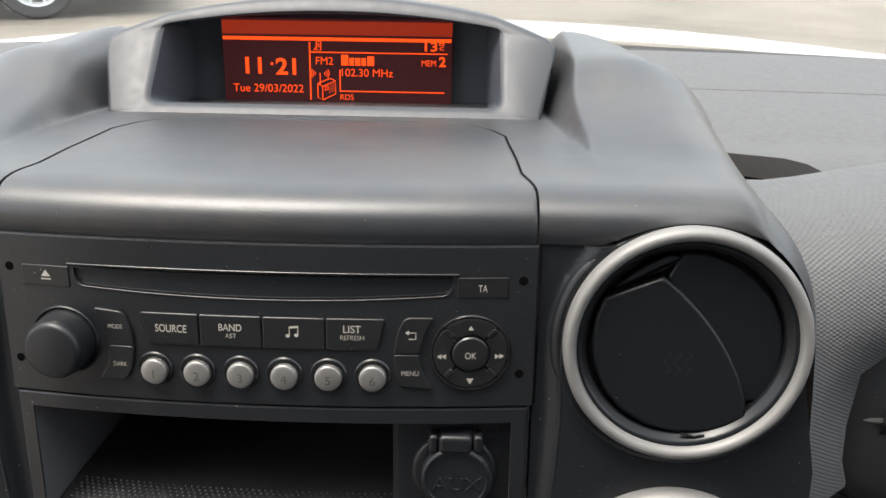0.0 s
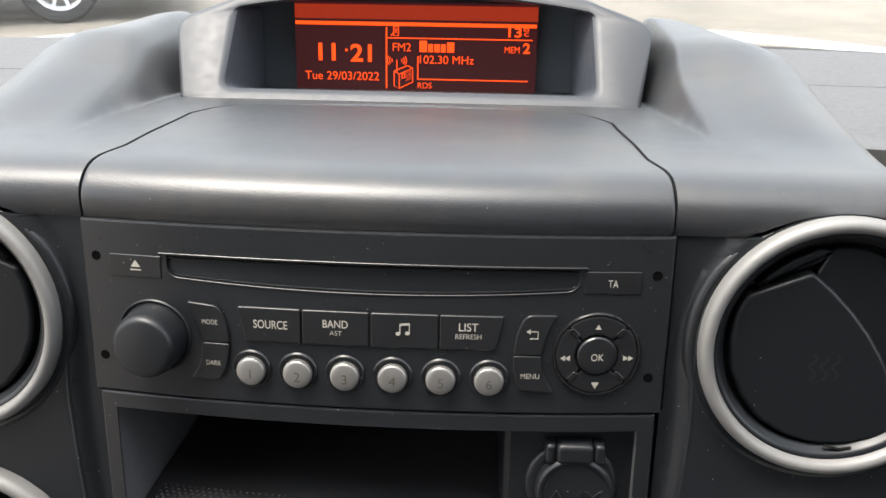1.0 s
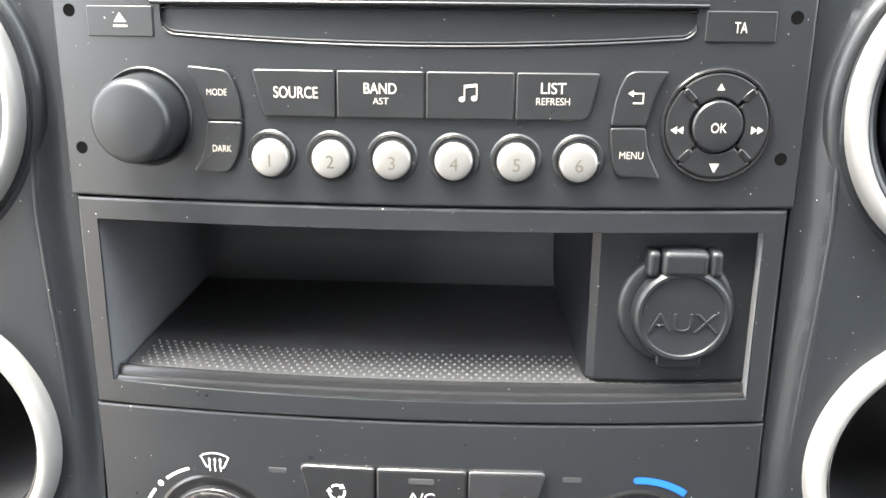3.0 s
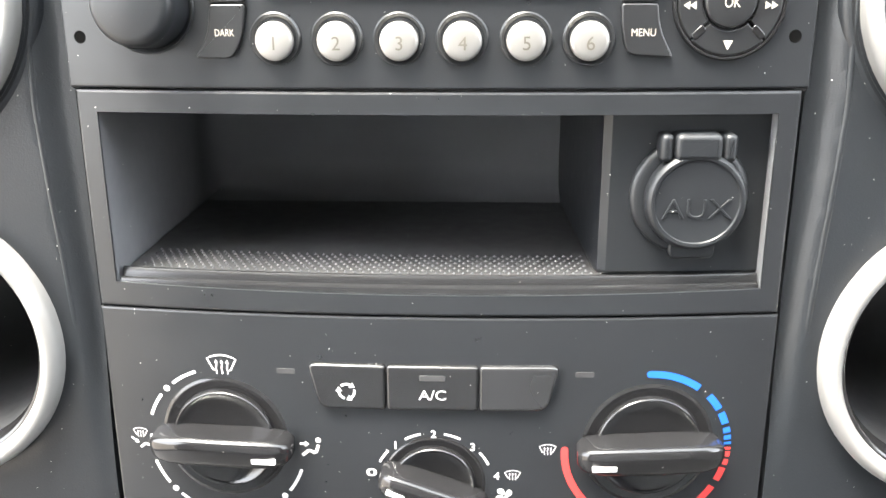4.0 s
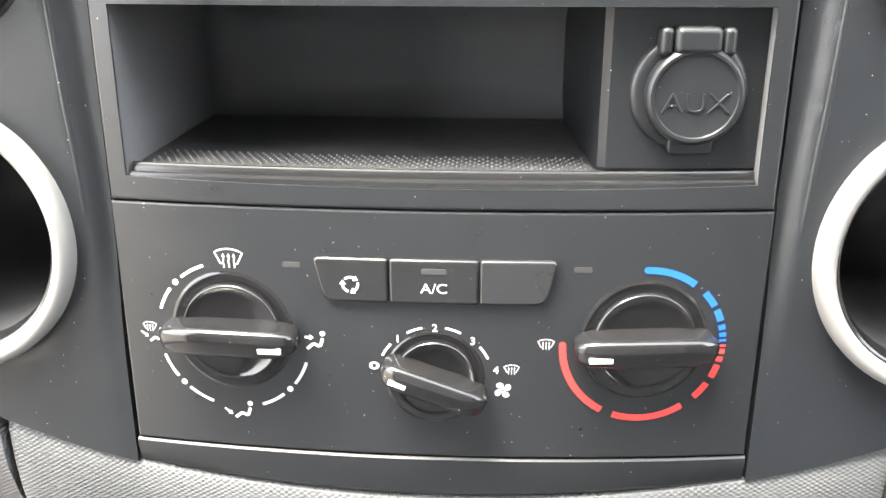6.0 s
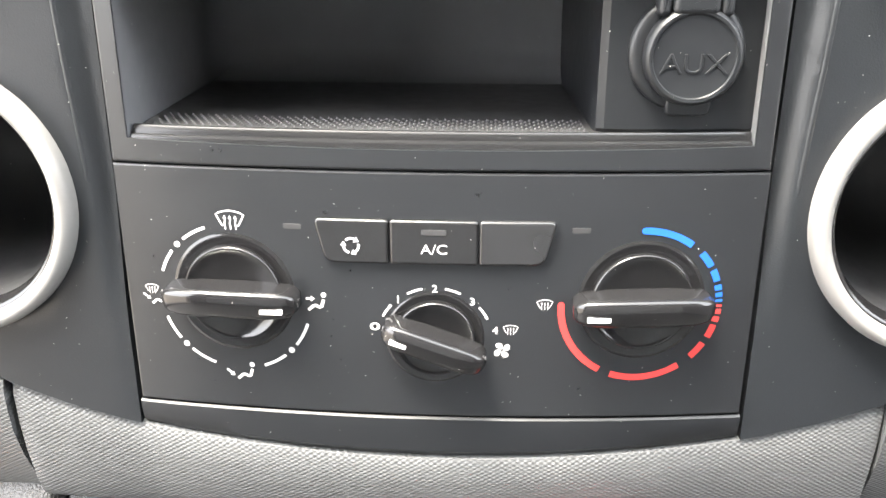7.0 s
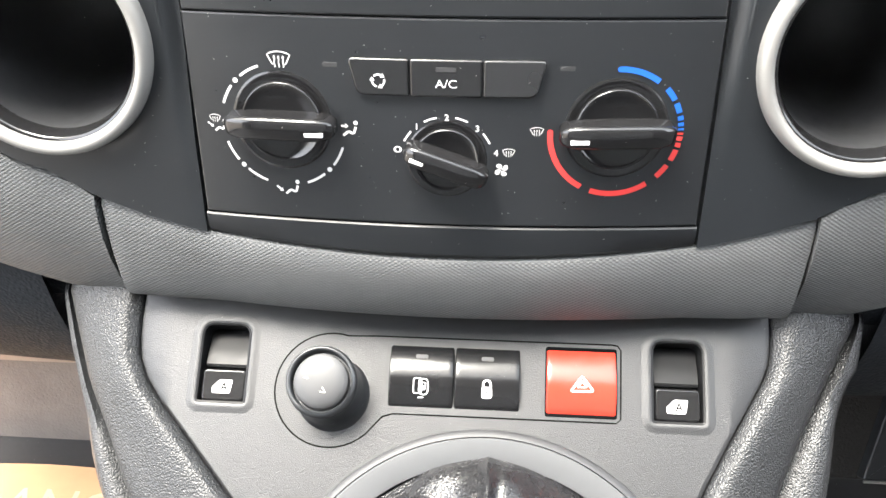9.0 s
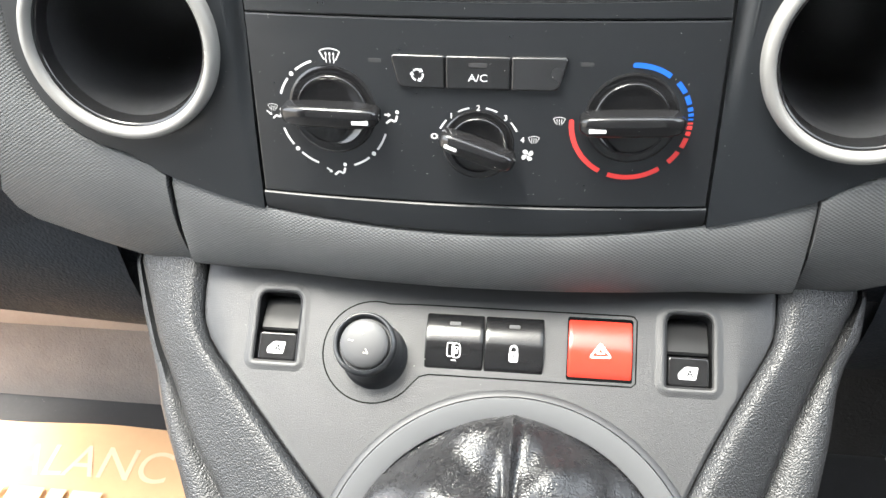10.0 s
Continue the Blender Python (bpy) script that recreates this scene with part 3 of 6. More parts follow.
SAG = [(0, 0), (30, 5), (60, 9.5), (90, 11.5), (120, 13), (150, 12), (180, 7), (212, 1.5), (240, 0)]
FOOT = [(0, 96), (40, 102), (58, 120.5), (76, 120.5), (90, 118.5), (110, 114.8), (131, 112.6), (160, 111.5), (200, 109), (262, 106)]


def shoulder(side):
    """Padded top beside the lid, rising into the shoulder over the vent, with a steep facet towards the display."""
    bm = bmesh.new()
    rows = []
    for y, pad in DEEPER:
        cx, cz, r = pod_circle(y)
        x0 = lid_edge(y) + 0.5 if y < 112 else lid_edge(112) + 0.5
        x1 = cx + r * math.cos(radians(18))
        foot, sag = table(FOOT, y), table(SAG, y)
        on = smooth((y - 52) / 24)
        steep = 2.4 if side > 0 else 1.8
        row = []
        for x in spread(x0, 100, 4)[:-1] + spread(100, 126, 30)[:-1] + [126 + (x1 - 126) * (1 - (1 - i / 34.0) ** 1.6) for i in range(35)]:
            inside = r * r - (x - cx) ** 2
            pod = cz + math.sqrt(inside) - sag * (1 - smooth((x - cx + 4) / (0.75 * r))) if inside > 0 else -200
            face = pad + (x - foot) * steep
            soft = (1.1 if side > 0 else 3.5) * on + 0.01
            gap = abs(pod - face)
            cap = min(pod, face) - soft * math.log(1 + math.exp(-min(gap / soft, 60)))
            top = pod * (1 - on) + cap * on
            rise = max(top - pad, 0)
            soft_k = 1.3 + 1.2 * smooth(y / 30) * (1 - 0.7 * on)
            z = pad + rise - soft_k * (1 - math.exp(-rise / soft_k))
            if y < 5 and pod <= pad:
                z = pad
            blend = smooth((x - 165) / 12)
            z = z * (1 - blend) + (pod if pod > -190 else z) * blend
            row.append(Vector((side * x - SHEAR * max(y, 0), y, z)))
        for ang in (9, -2, -16, -34, -55):
            x, z = cx + r * math.cos(radians(ang)), cz + r * math.sin(radians(ang))
            row.append(Vector((side * x - SHEAR * max(y, 0), y, z)))
        rows.append(row)
    rows.append([Vector((v.x, v.y + 8, min(v.z, -40))) for v in rows[-1]])
    rows.insert(0, [v + Vector((0, 6, -0.2)) for v in rows[0]])
    loft(bm, rows, closed=False)
    inner = [r[0] for r in rows if r[0].y < 113]
    loft(bm, [inner, [p + Vector((0, 0.5, -5)) for p in inner]], closed=False)
    return part("shoulder_pad", bm, PAD, dash, "dark grey domed pad over the air vent", sharp=50)


def shelf_behind():
    """Pad between the rounded far edge of the lid and the display."""
    bm = bmesh.new()
    rows = []
    for y, z in DEEPER:
        if y < 107:
            continue
        x0 = max(lid_edge(y) + 0.5, 0.0) if y <= 123.6 else 0.0
        rows.append((y, z, x0))
    for sd in (1, -1):
        loft(bm, [[TP(sd * (x0 + (100 - x0) * f), y, z - 0.15) for f in spread(0, 1, 10)] for y, z, x0 in rows], closed=False)
        edge = [TP(sd * x0, y, z - 0.15) for y, z, x0 in rows if x0 > 0]
        loft(bm, [edge, [p - Vector((0, 0, 4)) for p in edge]], closed=False)
    loft(bm, [[TP(x, 124.1, z) for x in spread(-76, 76, 20)] for z in (-34.55, -39)], closed=False)
    loft(bm, [[TP(x, y, -40) for x in (-100, 100)] for y in (100, 130)], closed=False)
    return part("pad_base", bm, PAD, dash)


storage_lid()
for sd in (1, -1):
    shoulder(sd)
shelf_behind()


def display_hood():
    """Arched surround of the display: a face that leans back, a visor and a dark recess."""
    LEAN = lambda z: 139 + 0.85 * (z + 33)
    KNEE = 86.0

    def outline(bot, wb, corner, wt, knee, arch, low_r, high_r, n=24):
        pts = [(-wb, bot), (wb, bot), (wt, corner)]
        for i in range(n + 1):
            x = KNEE * (1 - 2 * i / n)
            pts.append((x, knee + (arch - knee) * (1 - (abs(x) / KNEE) ** 2.1)))
        pts.append((-wt, corner))
        return rounded(pts, [low_r, low_r, high_r] + [1.2] * (n + 1) + [high_r], 6)

    outer = outline(-35.2, 107.4, 1.2, 117.4, 13.0, 22.2, 1.0, 8.0)
    mid = outline(-34.6, 106.6, 0.6, 116.5, 12.3, 21.4, 1.4, 7.5)
    flat = outline(-34.0, 105.2, -0.2, 115.0, 11.4, 20.4, 2.0, 7.0)
    dish = outline(-31.8, 91.2, 4.4, 92.0, 8.8, 16.4, 6.5, 4)
    face = outline(-31.0, 89.4, 5.8, 89.4, 7.9, 15.2, 6.0, 2.5)
    hole = outline(-30.2, 88.2, 6.2, 87.8, 7.2, 14.2, 5.5, 2)
    well = outline(-37.0, 82, 6, 82, 8, 13, 2, 2)

    def at(pts, dy, dz=0.0):
        return [TP(x, LEAN(z) + dy, z + dz) for x, z in pts]

    body = bmesh.new()
    loft(body, [[TP(x * 0.97, 282, z - 4) for x, z in outer], [TP(x, max(LEAN(z) + 40, 255), z + 0.5) for x, z in outer], at(outer, 5), at(outer, 2.2), at(mid, 0.7), at(flat, 0.0), at(dish, 0.4), at(face, 0.9), at(hole, 2.6)])
    p = part("display_hood", body, BEZEL, dash, "blue-grey arched display surround", sharp=38)
    rec = bmesh.new()
    loft(rec, [at(hole, 2.6), at([(x * 0.996, z * 0.995) for x, z in hole], 6), [TP(x, 203.5, z) for x, z in well]], cap_last=True)
    part("recess", rec, HAZY_NICHE, p, "display recess with bluish haze put into its colour")
    return p


hood = display_hood()


def display():
    """The lit dot display in the hood."""
    W = lambda a, b, d: Vector((a - 6.2, 198.6 - d, b))
    scr = thing("information_display", (-6, 199, -36), "amber dot-matrix display showing clock, date and radio", "display screen")
    part("screen_glass", prism(bmesh.new(), box2(-63.5, -36.2, 63.5, 11), 0, 0.4, 0.1, W), LCD, scr, "dark glass with a faint red glow")
    part("backlight_strip", prism(bmesh.new(), box2(-63.5, 2.2, 63.5, 9.5), 0.4, 0.6, 0.05, W), LCDTOP, scr, "red light bleeding along the top edge")
    s = 0.1235
    X = lambda px: (px - 295) * s - 63.3
    Z = lambda py: (90 - py) * s
    def bar(x0, y0, x1, y1, name="segment"):
        part(name, prism(bmesh.new(), box2(X(x0), Z(y1), X(x1), Z(y0)), 0.4, 0.8, 0.02, W), LIT, scr)
    bar(295, 83, 1318, 98, "top_line")
    bar(682, 104, 688, 358, "divider")
    bar(682, 145, 1303, 150, "frame_line")
    bar(817, 222, 822, 318, "frame_line")
    bar(817, 315, 1290, 320, "frame_line")
    def word(text, x0, x1, y0, y1, bold=0.0):
        lettering(text, (X(x0) + X(x1)) / 2, (Z(y0) + Z(y1)) / 2, Z(y0) - Z(y1), LIT, scr, W, 0.85, width=X(x1) - X(x0), bold=bold)
    word("11", 392, 466, 174, 246, 0.32)
    bar(507, 196, 518, 207)
    word("21", 530, 622, 176, 248, 0.32)
    word("Tue 29/03/2022", 332, 653, 291, 327)
    word("13", 1200, 1256, 97, 136, 0.15)
    word("c", 1266, 1286, 112, 136)
    bar(1268, 97, 1282, 102), bar(1268, 108, 1282, 111), bar(1264, 97, 1268, 111), bar(1282, 97, 1286, 111)
    word("FM2", 712, 790, 167, 202)
    # station name as plain blocks
    for x0, x1, y0 in ((826, 858, 157), (863, 884, 170), (889, 912, 170), (917, 937, 170), (943, 974, 162)):
        bar(x0, y0, x1, 204)
    word("MEM", 1187, 1250, 174, 202)
    word("2", 1264, 1294, 160, 202, 0.22)
    word("102.30 MHz", 828, 1058, 217, 252)
    word("RDS", 820, 880, 331, 356)
    # radio set icon
    bm = bmesh.new()
    for pts in (((718, 285), (718, 348), (740, 358), (740, 298), (718, 285)), ((740, 298), (798, 272), (798, 330), (740, 358)), ((718, 285), (775, 262), (798, 272)), ((730, 290), (730, 238))):
        stroke(bm, [(X(x), Z(y)) for x, y in pts], 0.55, 0.8, W)
    for k in range(4):
        for q in range(4):
            cx, cy = 768 + 7 * k, 305 - 3 * k + 10 * q - 14
            patch(bm, box2(X(cx), Z(cy + 5), X(cx + 3), Z(cy)), 0.8, W)
    stroke(bm, [(X(x), Z(y)) for x, y in ((752, 300), (764, 294), (764, 310), (752, 316), (752, 300))], 0.6, 0.8, W)
    part("radio_icon", bm, LIT, scr)
    bm = bmesh.new()
    for cx, sg in ((742, 1), (718, -1)):
        for r in (10, 20, 29):
            stroke(bm, [(X(cx + sg * r * math.cos(radians(a))), Z(240 + r * math.sin(radians(a)))) for a in range(-38, 45, 20)], 0.5, 0.8, W)
    part("signal_icon", bm, LIT, scr)
    bm = bmesh.new()
    stroke(bm, [(X(x), Z(y)) for x, y in ((716, 100), (736, 100), (736, 138), (716, 138), (716, 100))], 0.6, 0.8, W)
    stroke(bm, [(X(x), Z(y)) for x, y in ((704, 138), (716, 126))], 0.6, 0.8, W)
    stroke(bm, [(X(x), Z(y)) for x, y in ((722, 108), (730, 114), (722, 120), (730, 126))], 0.6, 0.8, W)
    part("disc_icon", bm, LIT, scr)


display()

VENT_C, BOWL_C = (149.0, -94.0), (149.5, -193.5)


def meet(cx, cz, ang, poly):
    """Distance from a centre to an outline, along an angle."""
    dx, dz = math.cos(ang), math.sin(ang)
    best = 1e9
    for (x0, z0), (x1, z1) in zip(poly, poly[1:] + poly[:1]):
        ex, ez = x1 - x0, z1 - z0
        det = dx * (-ez) + ex * dz
        if abs(det) < 1e-9:
            continue
        t = ((x0 - cx) * (-ez) + ex * (z0 - cz)) / det
        u = (dx * (z0 - cz) - dz * (x0 - cx)) / det
        if t > 0 and -1e-6 <= u <= 1 + 1e-6:
            best = min(best, t)
    return best


CREASE = [(60, 116), (75, 108), (90, 104.6), (105, 104.4), (125, 105.2), (150, 104), (170, 102.6), (190, 101.6), (230, 101), (268, 100.5)]


def side_panel(side):
    """Black panel beside the stack, with holes for the vent above and the open ring below."""
    bm = bmesh.new()
    joint = [(x, -143.7) for x in spread(98, 114, 16)]
    upper = [(96.4, -143.7), (96.4, -121.0), (97.4, -119.6), (97.4, -59.6), (118, -59.4)] + circle(149, -94, 43.7, 20, 126, -12) + [(200, -143.7)] + joint[::-1]
    lower = [(96.4, -143.7)] + joint + [(200, -143.7), (200.5, -193.5)] + circle(149.5, -193.5, 51, 16, 0, -80) + [(138.5, -255), (120, -261.9), (96.4, -268.4)]
    for (cx, cz), poly in ((VENT_C, upper), (BOWL_C, lower)):
        angs = [2 * math.pi * i / 144 for i in range(144)] + [math.atan2(z - cz, x - cx) % (2 * math.pi) for x, z in poly]
        angs = sorted(set(round(a, 5) for a in angs))
        rings = []
        for f, dd in ((0, -9.0), (0, -0.6), (0.04, 0.0), (0.15, 0), (0.3, 0), (0.45, 0), (0.55, 0), (0.65, 0), (0.72, 0), (0.78, 0), (0.83, 0), (0.87, 0), (0.91, 0), (0.95, 0), (1.0, 0.0)):
            ring = []
            for a in angs:
                far = meet(cx, cz, a, poly)
                r = 41.6 + (far - 41.6) * f
                x, z = cx + r * math.cos(a), cz + r * math.sin(a)
                xc = table(CREASE, -z)
                drop = 3.4 * smooth((xc + 1.6 - x) / 6.5) * (0.1 + 0.9 * smooth((z + 238) / 55))
                ring.append(PL(side * x, z, dd - drop))
            rings.append(ring)
        rings.append([PL(side * (cx + meet(cx, cz, a, poly) * math.cos(a)), cz + meet(cx, cz, a, poly) * math.sin(a), -16) for a in angs])
        loft(bm, rings)
    bmesh.ops.remove_doubles(bm, verts=bm.verts, dist=0.02)
    p = part("side_panel", bm, PANEL, dash, "matt black panel round the vents", sharp=24)
    # bead added along the crease, shaped to draw its highlight line
    bm = bmesh.new()
    tube(bm, [PL(side * (table(CREASE, -z) + 1.5), z, -0.72 - 0.9 * smooth((-180 - z) / 25)) for z in spread(-84, -205, 60)], 0.95, n=12)
    part("rib", bm, PANEL, dash, "bead added on the panel's rounded edge to catch a highlight", sharp=80)
    return p


for sd in (1, -1):
    side_panel(sd)


def band_piece(x0, x1, n):
    """Pale textured strip under the controls; it sweeps up at both ends."""
    top = lambda x: -274.6 + 0.00066 * min(abs(x), 97) ** 2 + (max(abs(x) - 97, 0) * 0.30 if abs(x) < 140 else 12.9 + max(abs(x) - 140, 0) * 0.62 + max(abs(x) - 185, 0) * 0.5)
    bot = lambda x: -306.4 + 0.00004 * min(abs(x), 142) ** 2 + max(abs(x) - 150, 0) * 0.22 + max(abs(x) - 180, 0) * 0.24
    bm = bmesh.new()
    rows = []
    for f, dy, inw in ((-0.03, 8, 0), (0.0, 1.6, 0), (0.015, 0.4, 0), (0.08, -0.4, 0), (0.3, 0.0, 0), (0.55, 1.6, 0), (0.8, 4.4, 0), (0.93, 6.6, 0), (0.985, 8.2, 0), (1.0, 9.6, 0), (1.005, 22, 0)):
        row = []
        for i, x in enumerate(spread(x0, x1, n)):
            y = yplate(min(abs(x), 130)) + 1.0 + dy + max(abs(x) - 120, 0) * 0.05
            edge = 0.8 if i in (0, n) else 0
            row.append(Vector((x, y + edge, top(x) + (bot(x) - top(x)) * f)))
        rows.append(row)
    loft(bm, rows, closed=False)
    for i in (0, -1):
        loft(bm, [[r[i] for r in rows], [r[i] + Vector((0, 8, 0)) for r in rows]], closed=False)
    return part("trim_strip", bm, TRIM, dash, "mid-grey strip with a fine diamond texture", sharp=40)


band_piece(-139.6, 140.6, 80)
# the seams between the strips run aslant, so a dark backing shows in them
bm = bmesh.new()
loft(bm, [[Vector((x, 12 + max(abs(x) - 100, 0) * 0.08, z)) for x in spread(-140, 140, 20)] for z in (-262, -268)], closed=False)
loft(bm, [[Vector((x, y, z)) for x in spread(-320, 320, 20)] for y, z in ((14, -262), (40, -322))], closed=False)
part("backing", bm, UNDER, dash)


def surround(side):
    """Textured grey sheet that sweeps round the open ring and up beside the vent."""
    bm = bmesh.new()
    arc_in = [(141.3, -254.3), (148, -249)] + circle(149.5, -193.5, 51.9, 14, -75, 0) + [(201.6, -180), (201.6, -165)]
    outer = [(0, (143, -312)), (0.17, (172, -309)), (0.33, (205, -299)), (0.5, (262, -283)), (0.65, (330, -258)), (0.8, (380, -222)), (0.92, (395, -190)), (1.0, (380, -165))]
    rings = []
    n = len(arc_in)
    for k, (xi, zi) in enumerate(arc_in):
        q = k / (n - 1)
        xo, zo = table([(a, p[0]) for a, p in outer], q), table([(a, p[1]) for a, p in outer], q)
        row = []
        for f, dy in ((-0.03, 8), (0.0, 2.2), (0.015, 0.8), (0.08, 0.0), (0.2, 0.6), (0.35, 2.0), (0.55, 6.0), (0.75, 11.5), (0.9, 17), (0.97, 20.5), (1.0, 23), (1.005, 31)):
            row.append(Vector((side * (xi + (xo - xi) * f), 4.0 + dy + max(q - 0.3, 0) * 24 * max(f, 0), zi + (zo - zi) * f)))
        rings.append(row)
    loft(bm, rings, closed=False)
    loft(bm, [rings[0], [v + Vector((0, 8, 0)) for v in rings[0]]], closed=False)
    part("trim_strip", bm, TRIM, dash, "mid-grey strip with a fine diamond texture", sharp=40)
    # upper sheet, turning over into the dash top
    bm = bmesh.new()
    rows = []
    for y, z in ((111, -56), (109, -55.2), (102, -54.6), (94, -54.7), (78, -56), (60, -59.5), (46, -65), (35, -75), (27, -88), (22, -102), (18.5, -120), (16, -140), (14, -155), (13, -166)):
        xi = 184 if y > 80 else table([(0, 201.8), (27, 201.5), (35, 198.5), (46, 194), (60, 190), (80, 186)], y)
        xo = table([(-166, 226), (-150, 220), (-130, 225), (-115, 231), (-104, 238), (-95, 249), (-85, 268), (-75, 300), (-65, 380), (-54, 480)], z)
        row = []
        for f in spread(0, 1, 14):
            x = xi + (xo - xi) * f ** 1.4
            row.append(Vector((side * x, y + 0.12 * max(x - 214, 0) + 0.8 * (x - xi) * smooth((-92 - z) / 30), z + 0.16 * max(x - 205, 0) * smooth((z + 95) / 30) * (1 if y < 110 else 0.75))))
        rows.append(row)
    loft(bm, rows, closed=False)
    loft(bm, [[r[-1] for r in rows], [r[-1] + Vector((side * 2, 4, 0)) for r in rows], [r[-1] + Vector((side * 2, 40, 0)) for r in rows]], closed=False)
    part("surround_panel", bm, TRIM, dash, "mid-grey textured panel beside the vent", sharp=50)


for sd in (1, -1):
    surround(sd)


def far_top():
    """Dash top out to the windscreen, with its seam and a pocket behind each shoulder."""
    bm = bmesh.new()
    z_at = lambda y: -76 + 0.082 * y
    half = [0, 60, 120, 180, 200, 208, 214, 219, 224, 228, 231, 233, 235, 237, 239, 242, 246, 260, 280, 320, 370, 430, 500, 560, 620]
    cols = [-x for x in half[:0:-1]] + half
    edge = lambda x: 640 - 0.00022 * x * x
    seam = lambda x: 415 - 0.00012 * x * x
    near = lambda x: table([(0, 262), (180, 214), (200, 210), (211, 206), (218, 197), (224, 178), (228, 156), (231, 132), (233, 107), (620, 107)], abs(x))
    def row(f0, lo, hi, sink=0.0):
        out = []
        for x in cols:
            y = lo(x) + (hi(x) - lo(x)) * f0
            lift = (11.2 * smooth((abs(x) - 205) / 25) + 0.12 * max(abs(x) - 205, 0)) * smooth((235 - y) / 120)
            out.append(Vector((x, y, z_at(y) - sink + lift)))
        return out
    rows = [row(f, near, seam) for f in spread(0, 1, 24)]
    rows[-1] = [v - Vector((0, 2.4, 0)) for v in rows[-1]]
    loft(bm, [row(0, near, seam, 12)] + rows + [row(1, near, seam, 6.0)], closed=False)
    rows = [row(f, seam, edge) for f in spread(0, 1, 6)]
    rows[0] = [v + Vector((0, 2.4, 0)) for v in rows[0]]
    loft(bm, [row(0, seam, edge, 6.0)] + rows + [row(1, seam, edge, 25)], closed=False)
    part("dash_top", bm, TOP, dash, "grey grained dash top under the windscreen", sharp=40)
    for sd in (1, -1):
        bm = bmesh.new()
        loft(bm, [[Vector((sd * x, y, z)) for x, y in ((150, 108), (246, 108), (246, 210), (150, 220))] for z in (-72, -150)], cap_last=True)
        part("pocket", bm, WELL, dash, "dark pocket in the dash top")


far_top()


def under_dash(side):
    bm = bmesh.new()
    rows = []
    for y, z in ((24, -292), (28, -309), (33, -328), (40, -346), (50, -364), (62, -378), (78, -386), (104, -390), (300, -388)):
        rows.append([Vector((side * x, y + 0.02 * (x - 150), z + max(x - 190, 0) * 0.2 * (1 if y < 60 else 0.2))) for x in spread(186, 600, 14)])
    loft(bm, rows, closed=False)
    loft(bm, [[r[0] for r in rows], [r[0] + Vector((side * 3, 4, 1)) for r in rows], [r[0] + Vector((side * 5, 70, 1)) for r in rows]], closed=False)
    return part("lower_panel", bm, UNDER, dash, "grained black panel under the strip", sharp=50)


for sd in (1, -1):
    under_dash(sd)

# ---------------------------------------------------------------- air vents and open rings
def ring_part(parent, cx, cz, side, mat, profile, name, label=""):
    bm = bmesh.new()
    lathe(bm, side * cx, cz, profile, lambda a, b, d: Vector((a, 2.6 - d, b)), n=72, cap=False)
    return part(name, bm, mat, parent, label, sharp=75)


